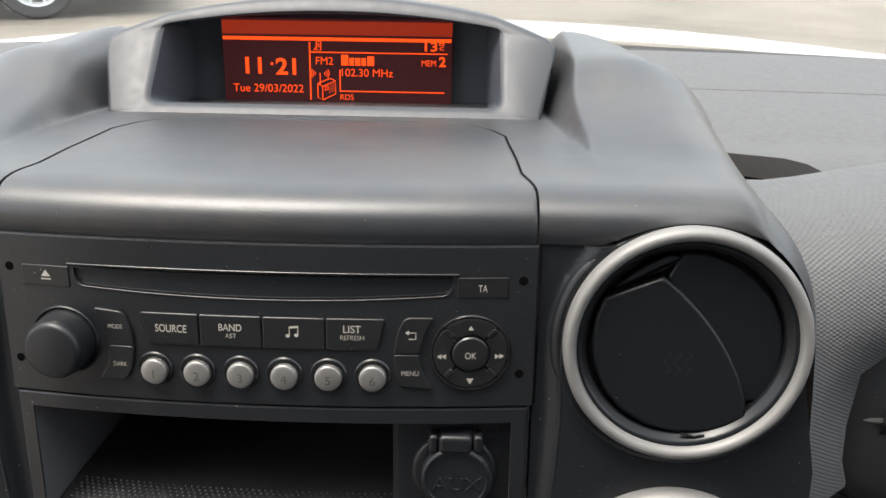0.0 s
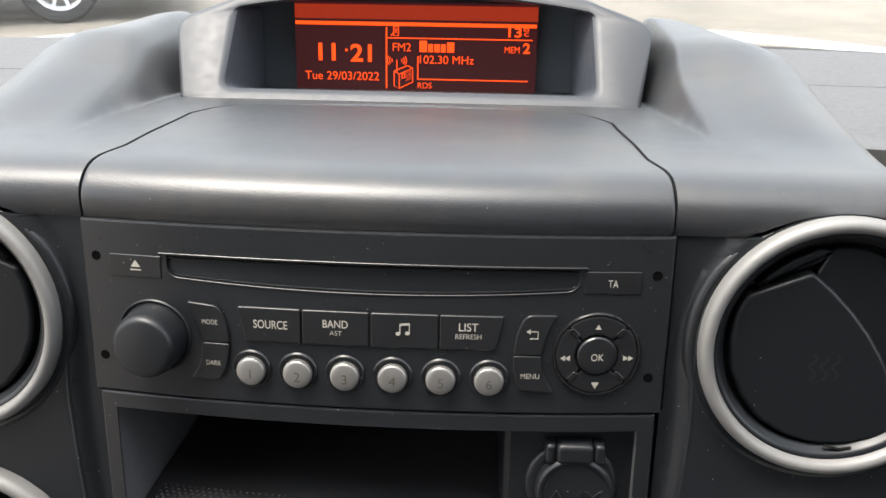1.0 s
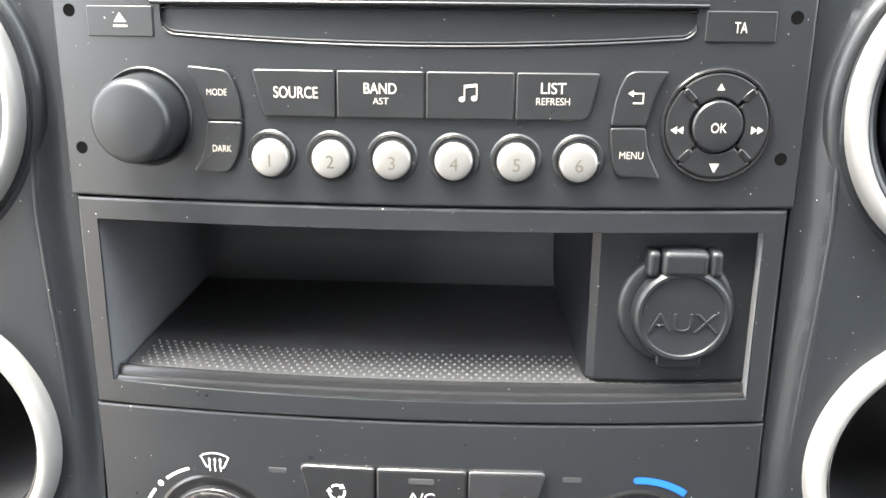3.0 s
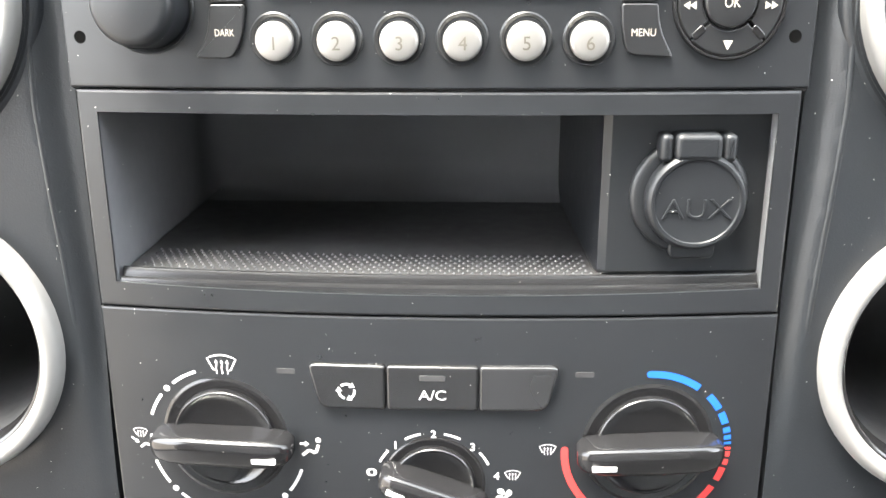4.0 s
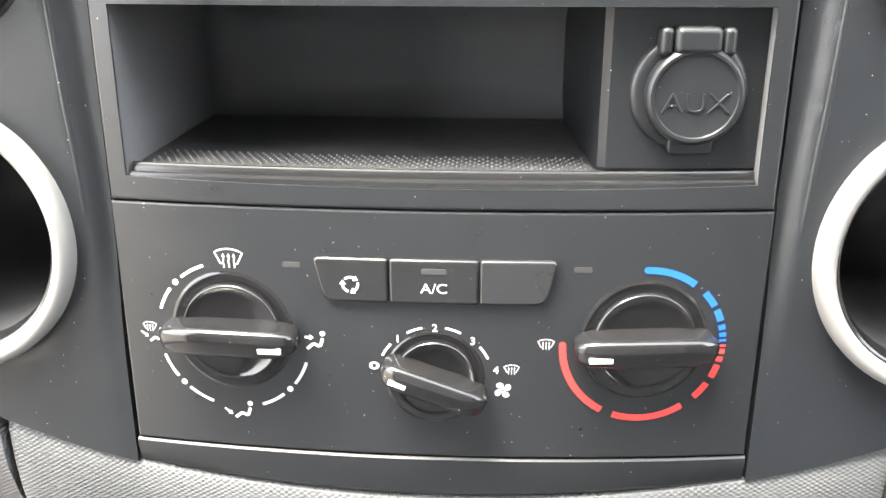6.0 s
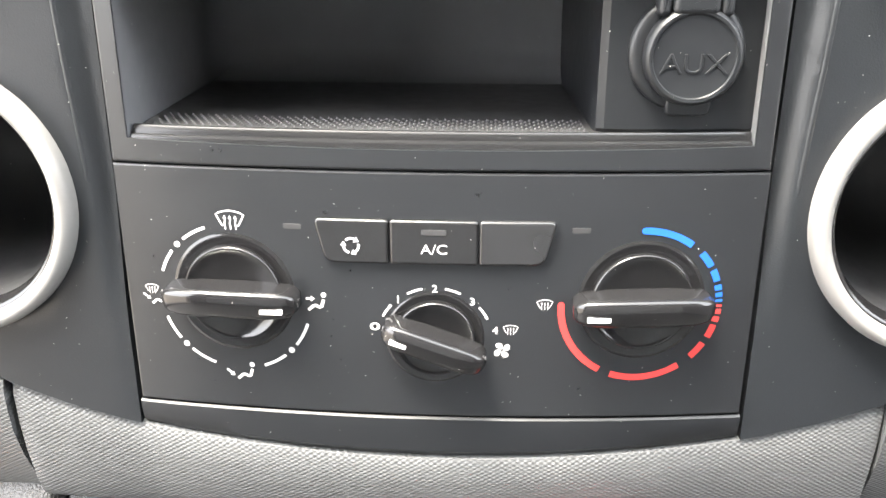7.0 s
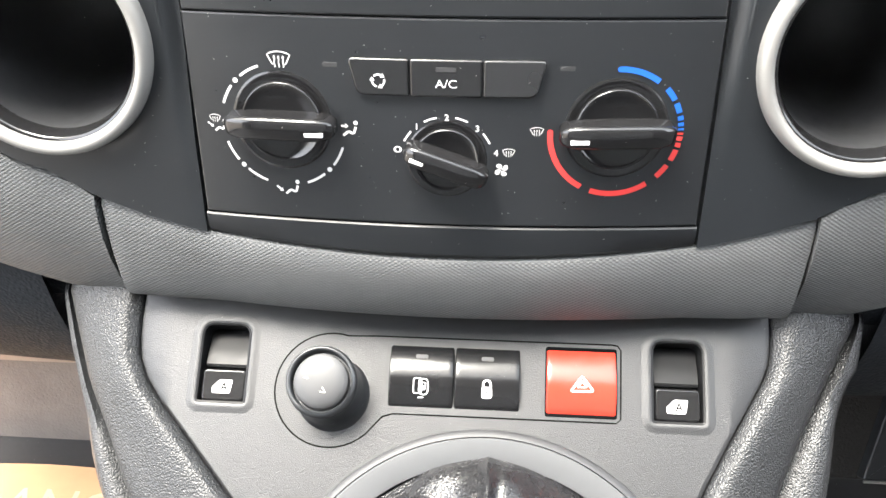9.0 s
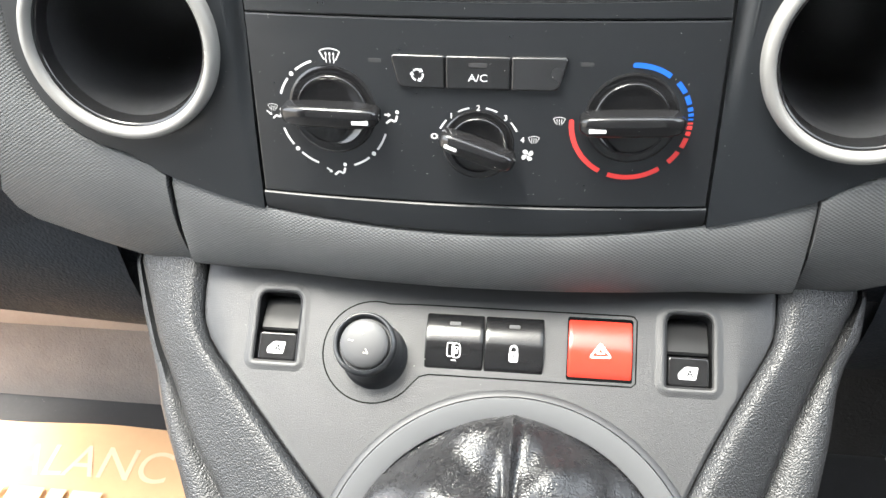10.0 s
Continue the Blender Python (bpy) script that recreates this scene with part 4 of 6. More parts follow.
def air_vent(side):
    cx, cz = VENT_C
    v = thing("air_vent", (side * cx, 8, cz - 43), "round air vent with a satin silver ring, flaps shut", "air vent", "vents beside the radio")
    ring_part(v, cx, cz, side, SILVER, [(43.2, -1.5), (43.2, 2.2), (42.7, 3.7), (41.6, 4.6), (40.4, 4.7), (39.3, 4.0), (38.6, 2.7), (38.3, 0.5)], "ring", "satin silver ring")
    bm = bmesh.new()
    lip = [(47.6, -3.0), (47.1, -1.7), (46.3, -0.8), (45.2, -0.4), (44.2, -0.7), (43.4, -1.8)]
    end = lambda q: smooth(min(q - 118, 352 - q) / 34.0)
    loft(bm, [[Vector((side * (cx + (43.3 + (r - 43.3) * (0.04 + 0.96 * end(q))) * math.cos(radians(q))), 2.6 - (-1.9 + (d + 1.9) * end(q)), cz + (43.3 + (r - 43.3) * (0.04 + 0.96 * end(q))) * math.sin(radians(q)))) for r, d in lip] for q in spread(120, 350, 90)], closed=False)
    part("collar", bm, PANEL, v, "rounded black collar round the ring")
    ring_part(v, cx, cz, side, FLAP, [(38.4, 1.8), (37.4, 1.7), (36.4, 0.6), (35.6, -0.8), (35.0, -1.3), (34.7, -2.2), (34.6, -8)], "bezel")
    M = lambda a, b, d: Vector((side * a, 2.6 - d, b))
    bm = bmesh.new()
    lathe(bm, cx, cz, [(35.4, -9), (30, -8.0), (20, -7.5), (8, -7.2)], M, n=48)
    part("bowl", bm, DEEP, v)
    # crescent flap behind, leaf-shaped flap in front
    edge = [(145.5, -61.5), (154, -61.2), (163, -64.3), (171, -69.5), (178, -77), (182.5, -86), (183.8, -95), (183, -106), (180.6, -115.5)]
    inner = [(168, -117), (166, -108), (160, -98), (152, -87), (145, -79), (141, -71)]
    crescent = rounded(edge + inner, 1.5, 2)
    part("crescent_flap", prism(bmesh.new(), crescent, -7.5, -3.2, 0.9, M), FLAP, v)
    leaf = [(139.5, -69.2), (146.5, -74.8), (153.5, -81.8), (159.8, -89.5), (165, -97.5), (169.3, -106), (172.2, -114.5), (173, -121.5), (166, -125.8), (157, -128.4), (147, -128.6), (137, -126), (128, -120.5), (121.4, -112.5), (117.2, -103), (116, -93), (117, -84), (119.5, -77.5)]
    part("leaf_flap", prism(bmesh.new(), rounded(leaf, 1.2, 2), -7.5, -0.6, 1.5, M), FLAP, v)
    bm = bmesh.new()
    wedge = rounded([(123, -75.3), (141.5, -66.5), (146, -62.5), (141, -62), (133, -66), (126, -71.5)], 0.8, 2)
    prism(bm, wedge, -7.5, -2.4, 0.8, M)
    part("upper_flap", bm, FLAP, v)
    bm = bmesh.new()
    tube(bm, [M(150, -128.2, 0.2), M(154.5, -129.2, 0.4), M(158.5, -128.6, 0.2)], 0.55)
    part("clip", bm, GLOSS, v)
    bm = bmesh.new()
    for k in range(3):
        pts = [(143.0 + 3.6 * k + 1.1 * math.sin(t * 2 * math.pi / 5.5), -96.6 - t) for t in spread(0, 8.6, 16)]
        stroke(bm, pts, 0.6, -0.42, M)
    part("heat_mark", bm, DIM, v)
    return v


def open_ring(side):
    cx, cz = BOWL_C
    v = thing("round_holder", (side * cx, 8, cz - 43), "empty round holder with a satin silver ring", "cup holder", "rings beside the heater controls")
    ring_part(v, cx, cz, side, SILVER, [(42.5, -1.5), (42.5, 2.4), (41.9, 4.2), (40.6, 5.3), (39, 5.4), (37.6, 4.4), (37.0, 2.6), (36.9, 0.5)], "ring", "satin silver ring")
    ring_part(v, cx, cz, side, GLOSS, [(37.2, 2.2), (36, 2.0), (35.4, 0.8), (34.6, -4), (34.2, -5)], "bezel")
    bm = bmesh.new()
    lathe(bm, side * cx, cz, [(34.4, -4.5)] + [(34.3 * math.cos(radians(q)), -10 - 62 * math.sin(radians(q))) for q in (0, 15, 30, 45, 58, 70, 80, 87)], lambda a, b, d: Vector((a, 2.6 - d, b)), n=56)
    part("cup", bm, DEEP, v, "smooth dark cup")
    return v


for sd in (1, -1):
    air_vent(sd)
    open_ring(sd)


# ---------------------------------------------------------------- car radio
def icon_notes(bm, a, b, s, M=PL, d=0.2):
    for dx in (-2.3, 1.9):
        patch(bm, [(a + (dx + 0.95 * math.cos(2 * math.pi * i / 12) * 1.15) * s, b + (-2.2 + 0.35 * (dx > 0) + 0.95 * math.sin(2 * math.pi * i / 12)) * s) for i in range(12)], d, M)
    stroke(bm, [(a - 1.45 * s, b - 2.1 * s), (a - 1.45 * s, b + 2.4 * s)], 0.45 * s, d, M)
    stroke(bm, [(a + 2.75 * s, b - 1.8 * s), (a + 2.75 * s, b + 2.9 * s)], 0.45 * s, d, M)
    stroke(bm, [(a - 1.6 * s, b + 2.1 * s), (a + 2.9 * s, b + 2.6 * s)], 1.1 * s, d + 0.02, M)


def car_radio():
    r = thing("car_radio", (0, 20, -120), "black car radio with silver preset buttons", "car radio")
    # faceplate with the disc slot
    tips = [63.4, 64.6, 65.5, 66.2, 66.7]
    slot_cols = [-t for t in tips[::-1]] + spread(-62, 62, 30) + tips
    cols = [-96.2] + spread(-92, -70, 4) + slot_cols + spread(70, 92, 4) + [96.2]
    slot_bottom = lambda a: -79.4 + 2.4 * (a / 66.0) ** 2 + 3.6 - math.sqrt(max(3.6 ** 2 - max(abs(a) - 63.2, 0) ** 2, 0.0))
    slot_top = lambda a: -70.0
    rows = [lambda a: -119.8, lambda a: -100.0, lambda a: slot_bottom(a) if abs(a) < 67 else -76.0, slot_top, lambda a: -59.4]
    hole = lambda i, j: j == 2 and abs((cols[i] + cols[i + 1]) / 2) < 66.7
    part("faceplate", grid_plate(bmesh.new(), cols, rows, hole, depth=8, hole_depth=7), PLASTIC, r, "satin black faceplate", sharp=16)
    bm = bmesh.new()
    loft(bm, [[PL(a, b(a), d) for a in slot_cols] for b, d in ((lambda a: -69.8, -1.7), (lambda a: -70.7, -1.6), (lambda a: -71.0, -1.2), (lambda a: max(-77.4, slot_bottom(a) + 0.6), -1.0), (lambda a: slot_bottom(a) - 0.1, -0.8))], closed=False)
    part("disc_slot", bm, SIDE, r, "dark disc slot")
    bm = bmesh.new()
    tube(bm, [PL(a, -69.6, 0.25) for a in spread(-69.0, 69.0, 36)], 0.55, n=12)
    tube(bm, [PL(a, -70.9, -0.6) for a in spread(-67.0, 67.0, 36)], 0.3)
    part("slot_lip", bm, BUTTON, r)
    bm = bmesh.new()
    tube(bm, [PL(a, slot_bottom(a) + 0.55, -0.55) for a in slot_cols], 0.28)
    tube(bm, [PL(a, slot_bottom(a) - 0.35, 0.0) for a in slot_cols], 0.42, n=12)
    part("slot_lip", bm, PLASTIC, r)
    # keys
    key("eject_key", rounded(box2(-86.5, -78.2, -68.6, -70.6), 0.6), 0.35, KEY, r, 0.25)
    key("traffic_key", rounded(box2(68.6, -78.0, 86.2, -70.6), 0.6), 0.35, KEY, r, 0.25)
    cuts = [-43.6, -22.0, 0.4, 22.7, 43.8]
    for i, nm in enumerate(("source_key", "band_key", "music_key", "list_key")):
        a0, a1 = cuts[i] + 0.2, cuts[i + 1] - 0.2
        l0 = a0 + (2.6 if i == 0 else 0)
        l1 = a1 - (2.4 if i == 3 else 0)
        key(nm, rounded([(l0, -97.4), (l1, -97.4), (a1, -85.6), (a0, -85.6)], [1.1 if i == 0 else 0.8, 2.6 if i == 3 else 0.8, 1.1 if i == 3 else 0.8, 1.1 if i == 0 else 0.8]), 1.0, KEY, r, 0.45)
    key("mode_key", rounded([(-55.6, -98.6), (-46.4, -98.6), (-46.8, -93), (-49.4, -86.0), (-60.4, -85.0), (-58.2, -90)], [1.0, 1.0, 3, 2.2, 1.2, 3]), 1.25, KEY, r, 0.4)
    key("dark_key", rounded([(-60.3, -112.0), (-50.5, -112.2), (-47.6, -107.5), (-46.4, -98.9), (-55.6, -98.9), (-56.6, -106.5)], [1.2, 2.0, 3, 1.0, 1.0, 3]), 1.25, KEY, r, 0.4)
    key("back_key", rounded([(46.6, -98.6), (55.6, -98.6), (57.6, -90.5), (60.6, -85.0), (50.2, -85.0), (47.6, -91.0)], [1.0, 1.0, 3, 1.2, 2.6, 3]), 1.25, KEY, r, 0.4)
    key("menu_key", rounded([(48.6, -111.2), (60.2, -112.0), (56.4, -105), (55.6, -98.9), (46.6, -98.9), (46.9, -105)], [2.0, 1.2, 3, 1.0, 1.0, 3]), 1.25, KEY, r, 0.4)
    # volume knob
    k = part("volume_knob", lathe(bmesh.new(), -72.6, -98.4, [(12.9, -0.5), (12.9, 0.3), (12.5, 0.7), (12.0, 0.4), (11.6, 0.0), (11.2, 0.6), (10.9, 8.0), (10.6, 10.2), (9.9, 11.5), (9.0, 12.0), (8.2, 12.1), (5.0, 12.5), (1.5, 12.7)], n=56), SIDE, r, "large black rubbery volume knob", sharp=40)
    # preset buttons
    for i in range(6):
        a = -39.3 + 15.68 * i
        b = -107.3
        q = part("preset_button", lathe(bmesh.new(), a, b, [(6.6, -0.5), (6.6, 0.5), (6.2, 0.9), (5.7, 0.6), (5.2, 0.2), (5.1, 0.5)], n=36), PLASTIC, r)
        part("cap", lathe(bmesh.new(), a, b - 0.5, [(4.85, 0.0), (4.85, 1.8), (4.75, 2.25), (4.5, 2.55), (4.0, 2.75), (3.0, 2.92), (1.8, 3.0), (0.6, 3.02)], n=36), CHROME, q, "brushed silver cap")
        lettering(str(i + 1), a + 0.1, b - 1.0, 3.4, ETCH, r, d=3.12, name="number")
    # direction pad
    ca, cb = 73.5, -98.4
    part("pad_ring", lathe(bmesh.new(), ca, cb, [(14.4, -0.5), (14.4, 0.7), (14.0, 1.3), (13.5, 1.3), (13.2, 0.7), (12.8, 0.4)], n=56, cap=False), GLOSS, r)
    for q in range(4):
        mid = 90 * q
        poly = circle(ca, cb, 13.2, 16, mid - 43.5, mid + 43.5) + circle(ca, cb, 6.9, 10, mid + 42, mid - 42)
        key("arrow_key", poly, 1.2, KEY, r, 0.5)
        mid += 45
        bm = bmesh.new()
        cm, sm = math.cos(radians(mid)), math.sin(radians(mid))
        cap = [(p * cm - q2 * sm, p * sm + q2 * cm) for p, q2 in rounded(box2(8.6, -1.0, 12.6, 1.0), 0.95, 4)]
        prism(bm, [(ca + x, cb + z) for x, z in cap], -0.5, 1.45, 0.3)
        part("rib", bm, GLOSS, r)
    part("ok_key", lathe(bmesh.new(), ca, cb, [(6.4, -0.5), (6.4, 1.6), (6.0, 2.1), (5.2, 2.25), (2, 2.1)], n=40), KEY, r)
    # extraction holes: discs on the faceplate, the shade inside given by black colour
    for a, b in ((-91.4, -71.8), (91.2, -72.0), (-91.6, -107.0), (91.0, -106.9)):
        part("extraction_hole", lathe(bmesh.new(), a, b, [(1.65, 0.02), (1.55, 0.12), (1.45, 0.1), (1.4, 0.04)], n=20), HOLE, r, "small black disc with a hole's shade as its colour")
    # print
    for txt, a, b, s, w, m in (("SOURCE", -32.2, -91.2, 2.9, 11.3, PRINT), ("BAND", -10.8, -89.9, 2.7, 8.2, PRINT), ("AST", -10.7, -93.0, 1.7, 4.0, PRINT), ("LIST", 32.1, -89.4, 2.8, 6.2, PRINT),
                            ("REFRESH", 32.1, -92.6, 1.8, 8.3, PRINT), ("MODE", -52.6, -91.5, 1.7, 5.3, PRINT), ("DARK", -52.0, -105.8, 1.8, 5.0, PRINT), ("MENU", 52.3, -105.8, 1.9, 6.0, PRINT)):
        lettering(txt, a, b, s, m, r, d=1.42 if s < 2 and txt not in ("AST", "REFRESH") else 1.16, width=w, bold=0.03 if s > 2 else -0.01)
    lettering("TA", 77.3, -74.5, 2.7, PRINT, r, d=0.5, width=3.2)
    lettering("OK", ca + 0.1, cb - 0.3, 2.5, PRINT, r, d=2.4, width=4.0)
    bm = bmesh.new()
    patch(bm, [(-79.1, -74.6), (-75.7, -74.6), (-77.4, -72.2)], 0.5)
    patch(bm, box2(-79.3, -75.8, -75.5, -75.3), 0.5)
    part("eject_mark", bm, PRINT, r)
    bm = bmesh.new()
    icon_notes(bm, 11.2, -90.7, 0.72, d=1.16)
    part("music_mark", bm, PRINT, r)
    bm = bmesh.new()
    stroke(bm, [(51.6, -90.4), (54.3, -90.4), (54.3, -92.8), (51.8, -92.8)], 0.42, 1.42)
    patch(bm, [(51.9, -91.3), (51.9, -89.5), (50.5, -90.4)], 1.42)
    part("back_mark", bm, PRINT, r)
    bm = bmesh.new()
    patch(bm, [(ca - 1.0, cb + 8.9), (ca + 1.0, cb + 8.9), (ca, cb + 10.6)], 1.35)
    part("arrow_mark", bm, PRINT, r)
    bm = bmesh.new()
    patch(bm, [(ca - 1.3, cb - 9.4), (ca, cb - 11.8), (ca + 1.3, cb - 9.4)], 1.35)
    part("arrow_mark", bm, PRINT, r)
    for sg in (1, -1):
        bm = bmesh.new()
        for off in (8.6, 10.2):
            patch(bm, [(ca + sg * off, cb + 0.0), (ca + sg * off, cb - 2.0), (ca + sg * (off + 1.6), cb - 1.0)], 1.35)
        part("arrow_mark", bm, PRINT, r)


car_radio()


# ---------------------------------------------------------------- storage tray with the socket
def storage_tray():
    t = thing("storage_tray", (0, 30, -180), "black open storage tray with a rubber mat", "storage tray")
    cols = [-94.8, -89.2] + spread(-80, 80, 28) + [89.0, 94.6]
    rows = [lambda a: -180.7, lambda a: -173.6 - 1.2 * (1 - (a / 89.0) ** 2), lambda a: -126.2, lambda a: -120.3]
    hole = lambda i, j: j == 1 and 0 < i < len(cols) - 2
    part("frame", grid_plate(bmesh.new(), cols, rows, hole, depth=8, hole_depth=0.9, chamfer=0.8), PLASTIC, t, "satin black frame", sharp=16)
    # the inside: open box, narrower at the back
    front = [(-89.2, -126.2), (89.0, -126.2), (89.0, -174.5), (-89.2, -174.5)]
    back = [(-92, -126.5), (92, -126.5), (92, -171.2), (-92, -171.2)]
    bm = bmesh.new()
    n_side = [(8, 0), (2, 1), (8, 2), (2, 3)]
    def ring(pts, place):
        out = []
        for k, (n, i) in enumerate(n_side):
            p, q = Vector(pts[i]), Vector(pts[(i + 1) % 4])
            out += [place(*(p.lerp(q, j / n))) for j in range(n)]
        return out
    shrink = lambda pts, m: [(a * (1 - m / 92), b + (m if b < -150 else -m)) for a, b in pts]
    loft(bm, [ring(front, lambda a, b: PL(a, b, -0.75)), ring(front, lambda a, b: PL(a, b, -3.0)), ring(back, lambda a, b: Vector((a, 88, b)))] +
         [ring(shrink(back, 14 * (1 - math.cos(radians(q)))), lambda a, b, q=q: Vector((a, 88 + 14 * math.sin(radians(q)), b))) for q in (20, 40, 60, 78, 90)], cap_last=True)
    part("liner", bm, LINER, t, "liner with pale haze put into its colour")
    # socket block at the end
    blk = [(46, -126.4), (46, -168.8), (89, -169.2)]
    bm = bmesh.new()
    pr = [(42.5, 104, 0), (44.6, 12, 0), (45.2, 7.5, 0.4), (47.2, 5.4, 0.6), (49.5, 5.0, 0.6), (60, 5.2, 0.6), (75, 6.0, 0.6), (89.6, 7.6, 0.6)]
    loft(bm, [[Vector((a, y, b + g)) for a, y, g in pr] for b in (-126.0, -170.4)], closed=False)
    loft(bm, [[Vector((a, y, -170.4 + g)) for a, y, g in pr], [Vector((a + 0.3, y + 1.0, -171.6 + g)) for a, y, g in pr], [Vector((a + 0.3, y + 6, -172.4 + g)) for a, y, g in pr]], closed=False)
    part("socket_block", bm, SIDE, t)
    # mat with raised dots and a shiny lip
    bm = bmesh.new()
    loft(bm, [[Vector((a * (1 + 0.0004 * y), y + (yplate(a) if y < 20 else 0), -171.6 + 0.012 * y)) for a in spread(-88, 88.4, 24)] for y in (4.5, 20, 50, 100)], closed=False)
    part("rubber_mat", bm, MAT, t, "black rubber mat with raised dots")
    bm = bmesh.new()
    loft(bm, [[Vector((a, y + yplate(a), z)) for a in spread(-88.2, 88.6, 28)] for y, z in ((5.5, -171.6), (4.9, -170.5), (4.2, -170.1), (3.4, -170.3), (2.8, -171.2), (2.6, -172.2), (2.5, -172.5), (1.9, -172.4), (1.3, -172.7), (0.9, -173.4), (0.8, -175.2))], closed=False)
    part("mat_lip", bm, BUTTON, t, "worn front lip")
    bm = bmesh.new()
    for j in range(9):
        y = 7.0 + 2.3 * j
        for i in range(68):
            a = -85 + 2.55 * i + (1.27 if j % 2 else 0)
            if a > 86 or (a > 43.5 and y > 9.5):
                continue
            c = Vector((a, y + yplate(a), -171.5 + 0.012 * y))
            top = bm.verts.new(c + Vector((0, 0, 0.55)))
            ring = [bm.verts.new(c + Vector((0.62 * math.cos(q * math.pi / 2), 0.62 * math.sin(q * math.pi / 2), 0))) for q in range(4)]
            for q in range(4):
                bm.faces.new((ring[q], ring[(q + 1) % 4], top))
    tagged(part("dots", bm, DOT_GLINT, t, sharp=10), kind="stuff")
    # socket with its cap
    s = thing("aux_socket", (69.5, 5, -165), "black auxiliary socket with a hinged cap", "socket cover")
    S = lambda a, b, d: Vector((a, 5.4 + 0.03 * (a - 69.5) - d, b))
    part("collar", lathe(bmesh.new(), 68.3, -148.4, [(16.0, -1.5), (15.9, 0.5), (15.5, 1.2), (14.8, 1.7), (13.8, 2.0), (12.6, 2.0)], S, n=56), SIDE, s)
    cap = part("cap", lathe(bmesh.new(), 69.3, -149.0, [(13.3, 1.5), (13.3, 4.6), (12.9, 5.8), (12.1, 6.4), (11.3, 6.35), (11.0, 5.9), (10.8, 5.85), (5, 5.95), (1, 5.95)], S, n=56), SIDE, s, sharp=40)
    key("hinge", rounded(box2(62.6, -138.4, 75.0, -131.0), 2.0, 4), 6.8, SIDE, s, 1.6, S, d0=0)
    for a0, a1 in ((58.9, 62.4), (75.2, 78.8)):
        key("hinge_ear", rounded(box2(a0, -138.6, a1, -131.2), 1.6, 4), 6.0, SIDE, s, 1.3, S, d0=0)
    key("tab", rounded(box2(63.5, -165.6, 76.0, -158), 2.0, 3), 2.4, SIDE, s, 0.8, S, d0=0)
    lettering("AUX", 69.4, -150.8, 5.4, SIDE, s, S, 6.0, width=18.2, bold=-0.16, raise_by=0.3, round_by=0.14)


storage_tray()


# ---------------------------------------------------------------- heater controls
def icon_screen(bm, a, b, s, M=PL, d=0.2):
    """Windscreen outline with three rising arrows."""
    top = [(a + x * s, b + z * s) for x, z in ((-4.3, 1.5), (-3.0, 2.15), (-1.5, 2.55), (0, 2.7), (1.5, 2.55), (3.0, 2.15), (4.3, 1.5))]
    stroke(bm, [(a - 2.1 * s, b - 1.9 * s), (a - 2.6 * s, b - 1.9 * s)] + top + [(a + 2.6 * s, b - 1.9 * s), (a + 2.1 * s, b - 1.9 * s)], 0.48 * s, d, M)
    for x in (-1.65, 0, 1.65):
        stroke(bm, [(a + (x + 0.12 * math.sin(t * 2.6)) * s, b + (-3.2 + t) * s) for t in spread(0, 3.6, 6)], 0.4 * s, d, M)
        patch(bm, [(a + (x - 0.5) * s, b + 0.2 * s), (a + (x + 0.5) * s, b + 0.2 * s), (a + x * s, b + 1.3 * s)], d + 0.02, M)


def icon_seat(bm, a, b, s, arrow, M=PL, d=0.2):
    """Seated outline with its head at (a, b), and an arrow."""
    patch(bm, [(a + 0.85 * math.cos(2 * math.pi * i / 16) * s, b + 0.85 * math.sin(2 * math.pi * i / 16) * s) for i in range(16)], d, M)
    stroke(bm, [(a + x * s, b + z * s) for x, z in ((0, -1.6), (-0.75, -4.0), (-1.3, -4.25), (-2.6, -3.6), (-3.2, -3.7), (-5.0, -5.3))], 0.95 * s, d, M)
    (x0, z0), (x1, z1) = arrow
    u = Vector((x1 - x0, z1 - z0)).normalized()
    w = Vector((-u.y, u.x))
    tip, base = Vector((x1, z1)), Vector((x1, z1)) - u * 1.3
    stroke(bm, [(a + x0 * s, b + z0 * s), (a + base.x * s, b + base.y * s)], 0.75 * s, d, M)
    patch(bm, [(a + p.x * s, b + p.y * s) for p in (base + w * 1.0, base - w * 1.0, tip)], d, M)


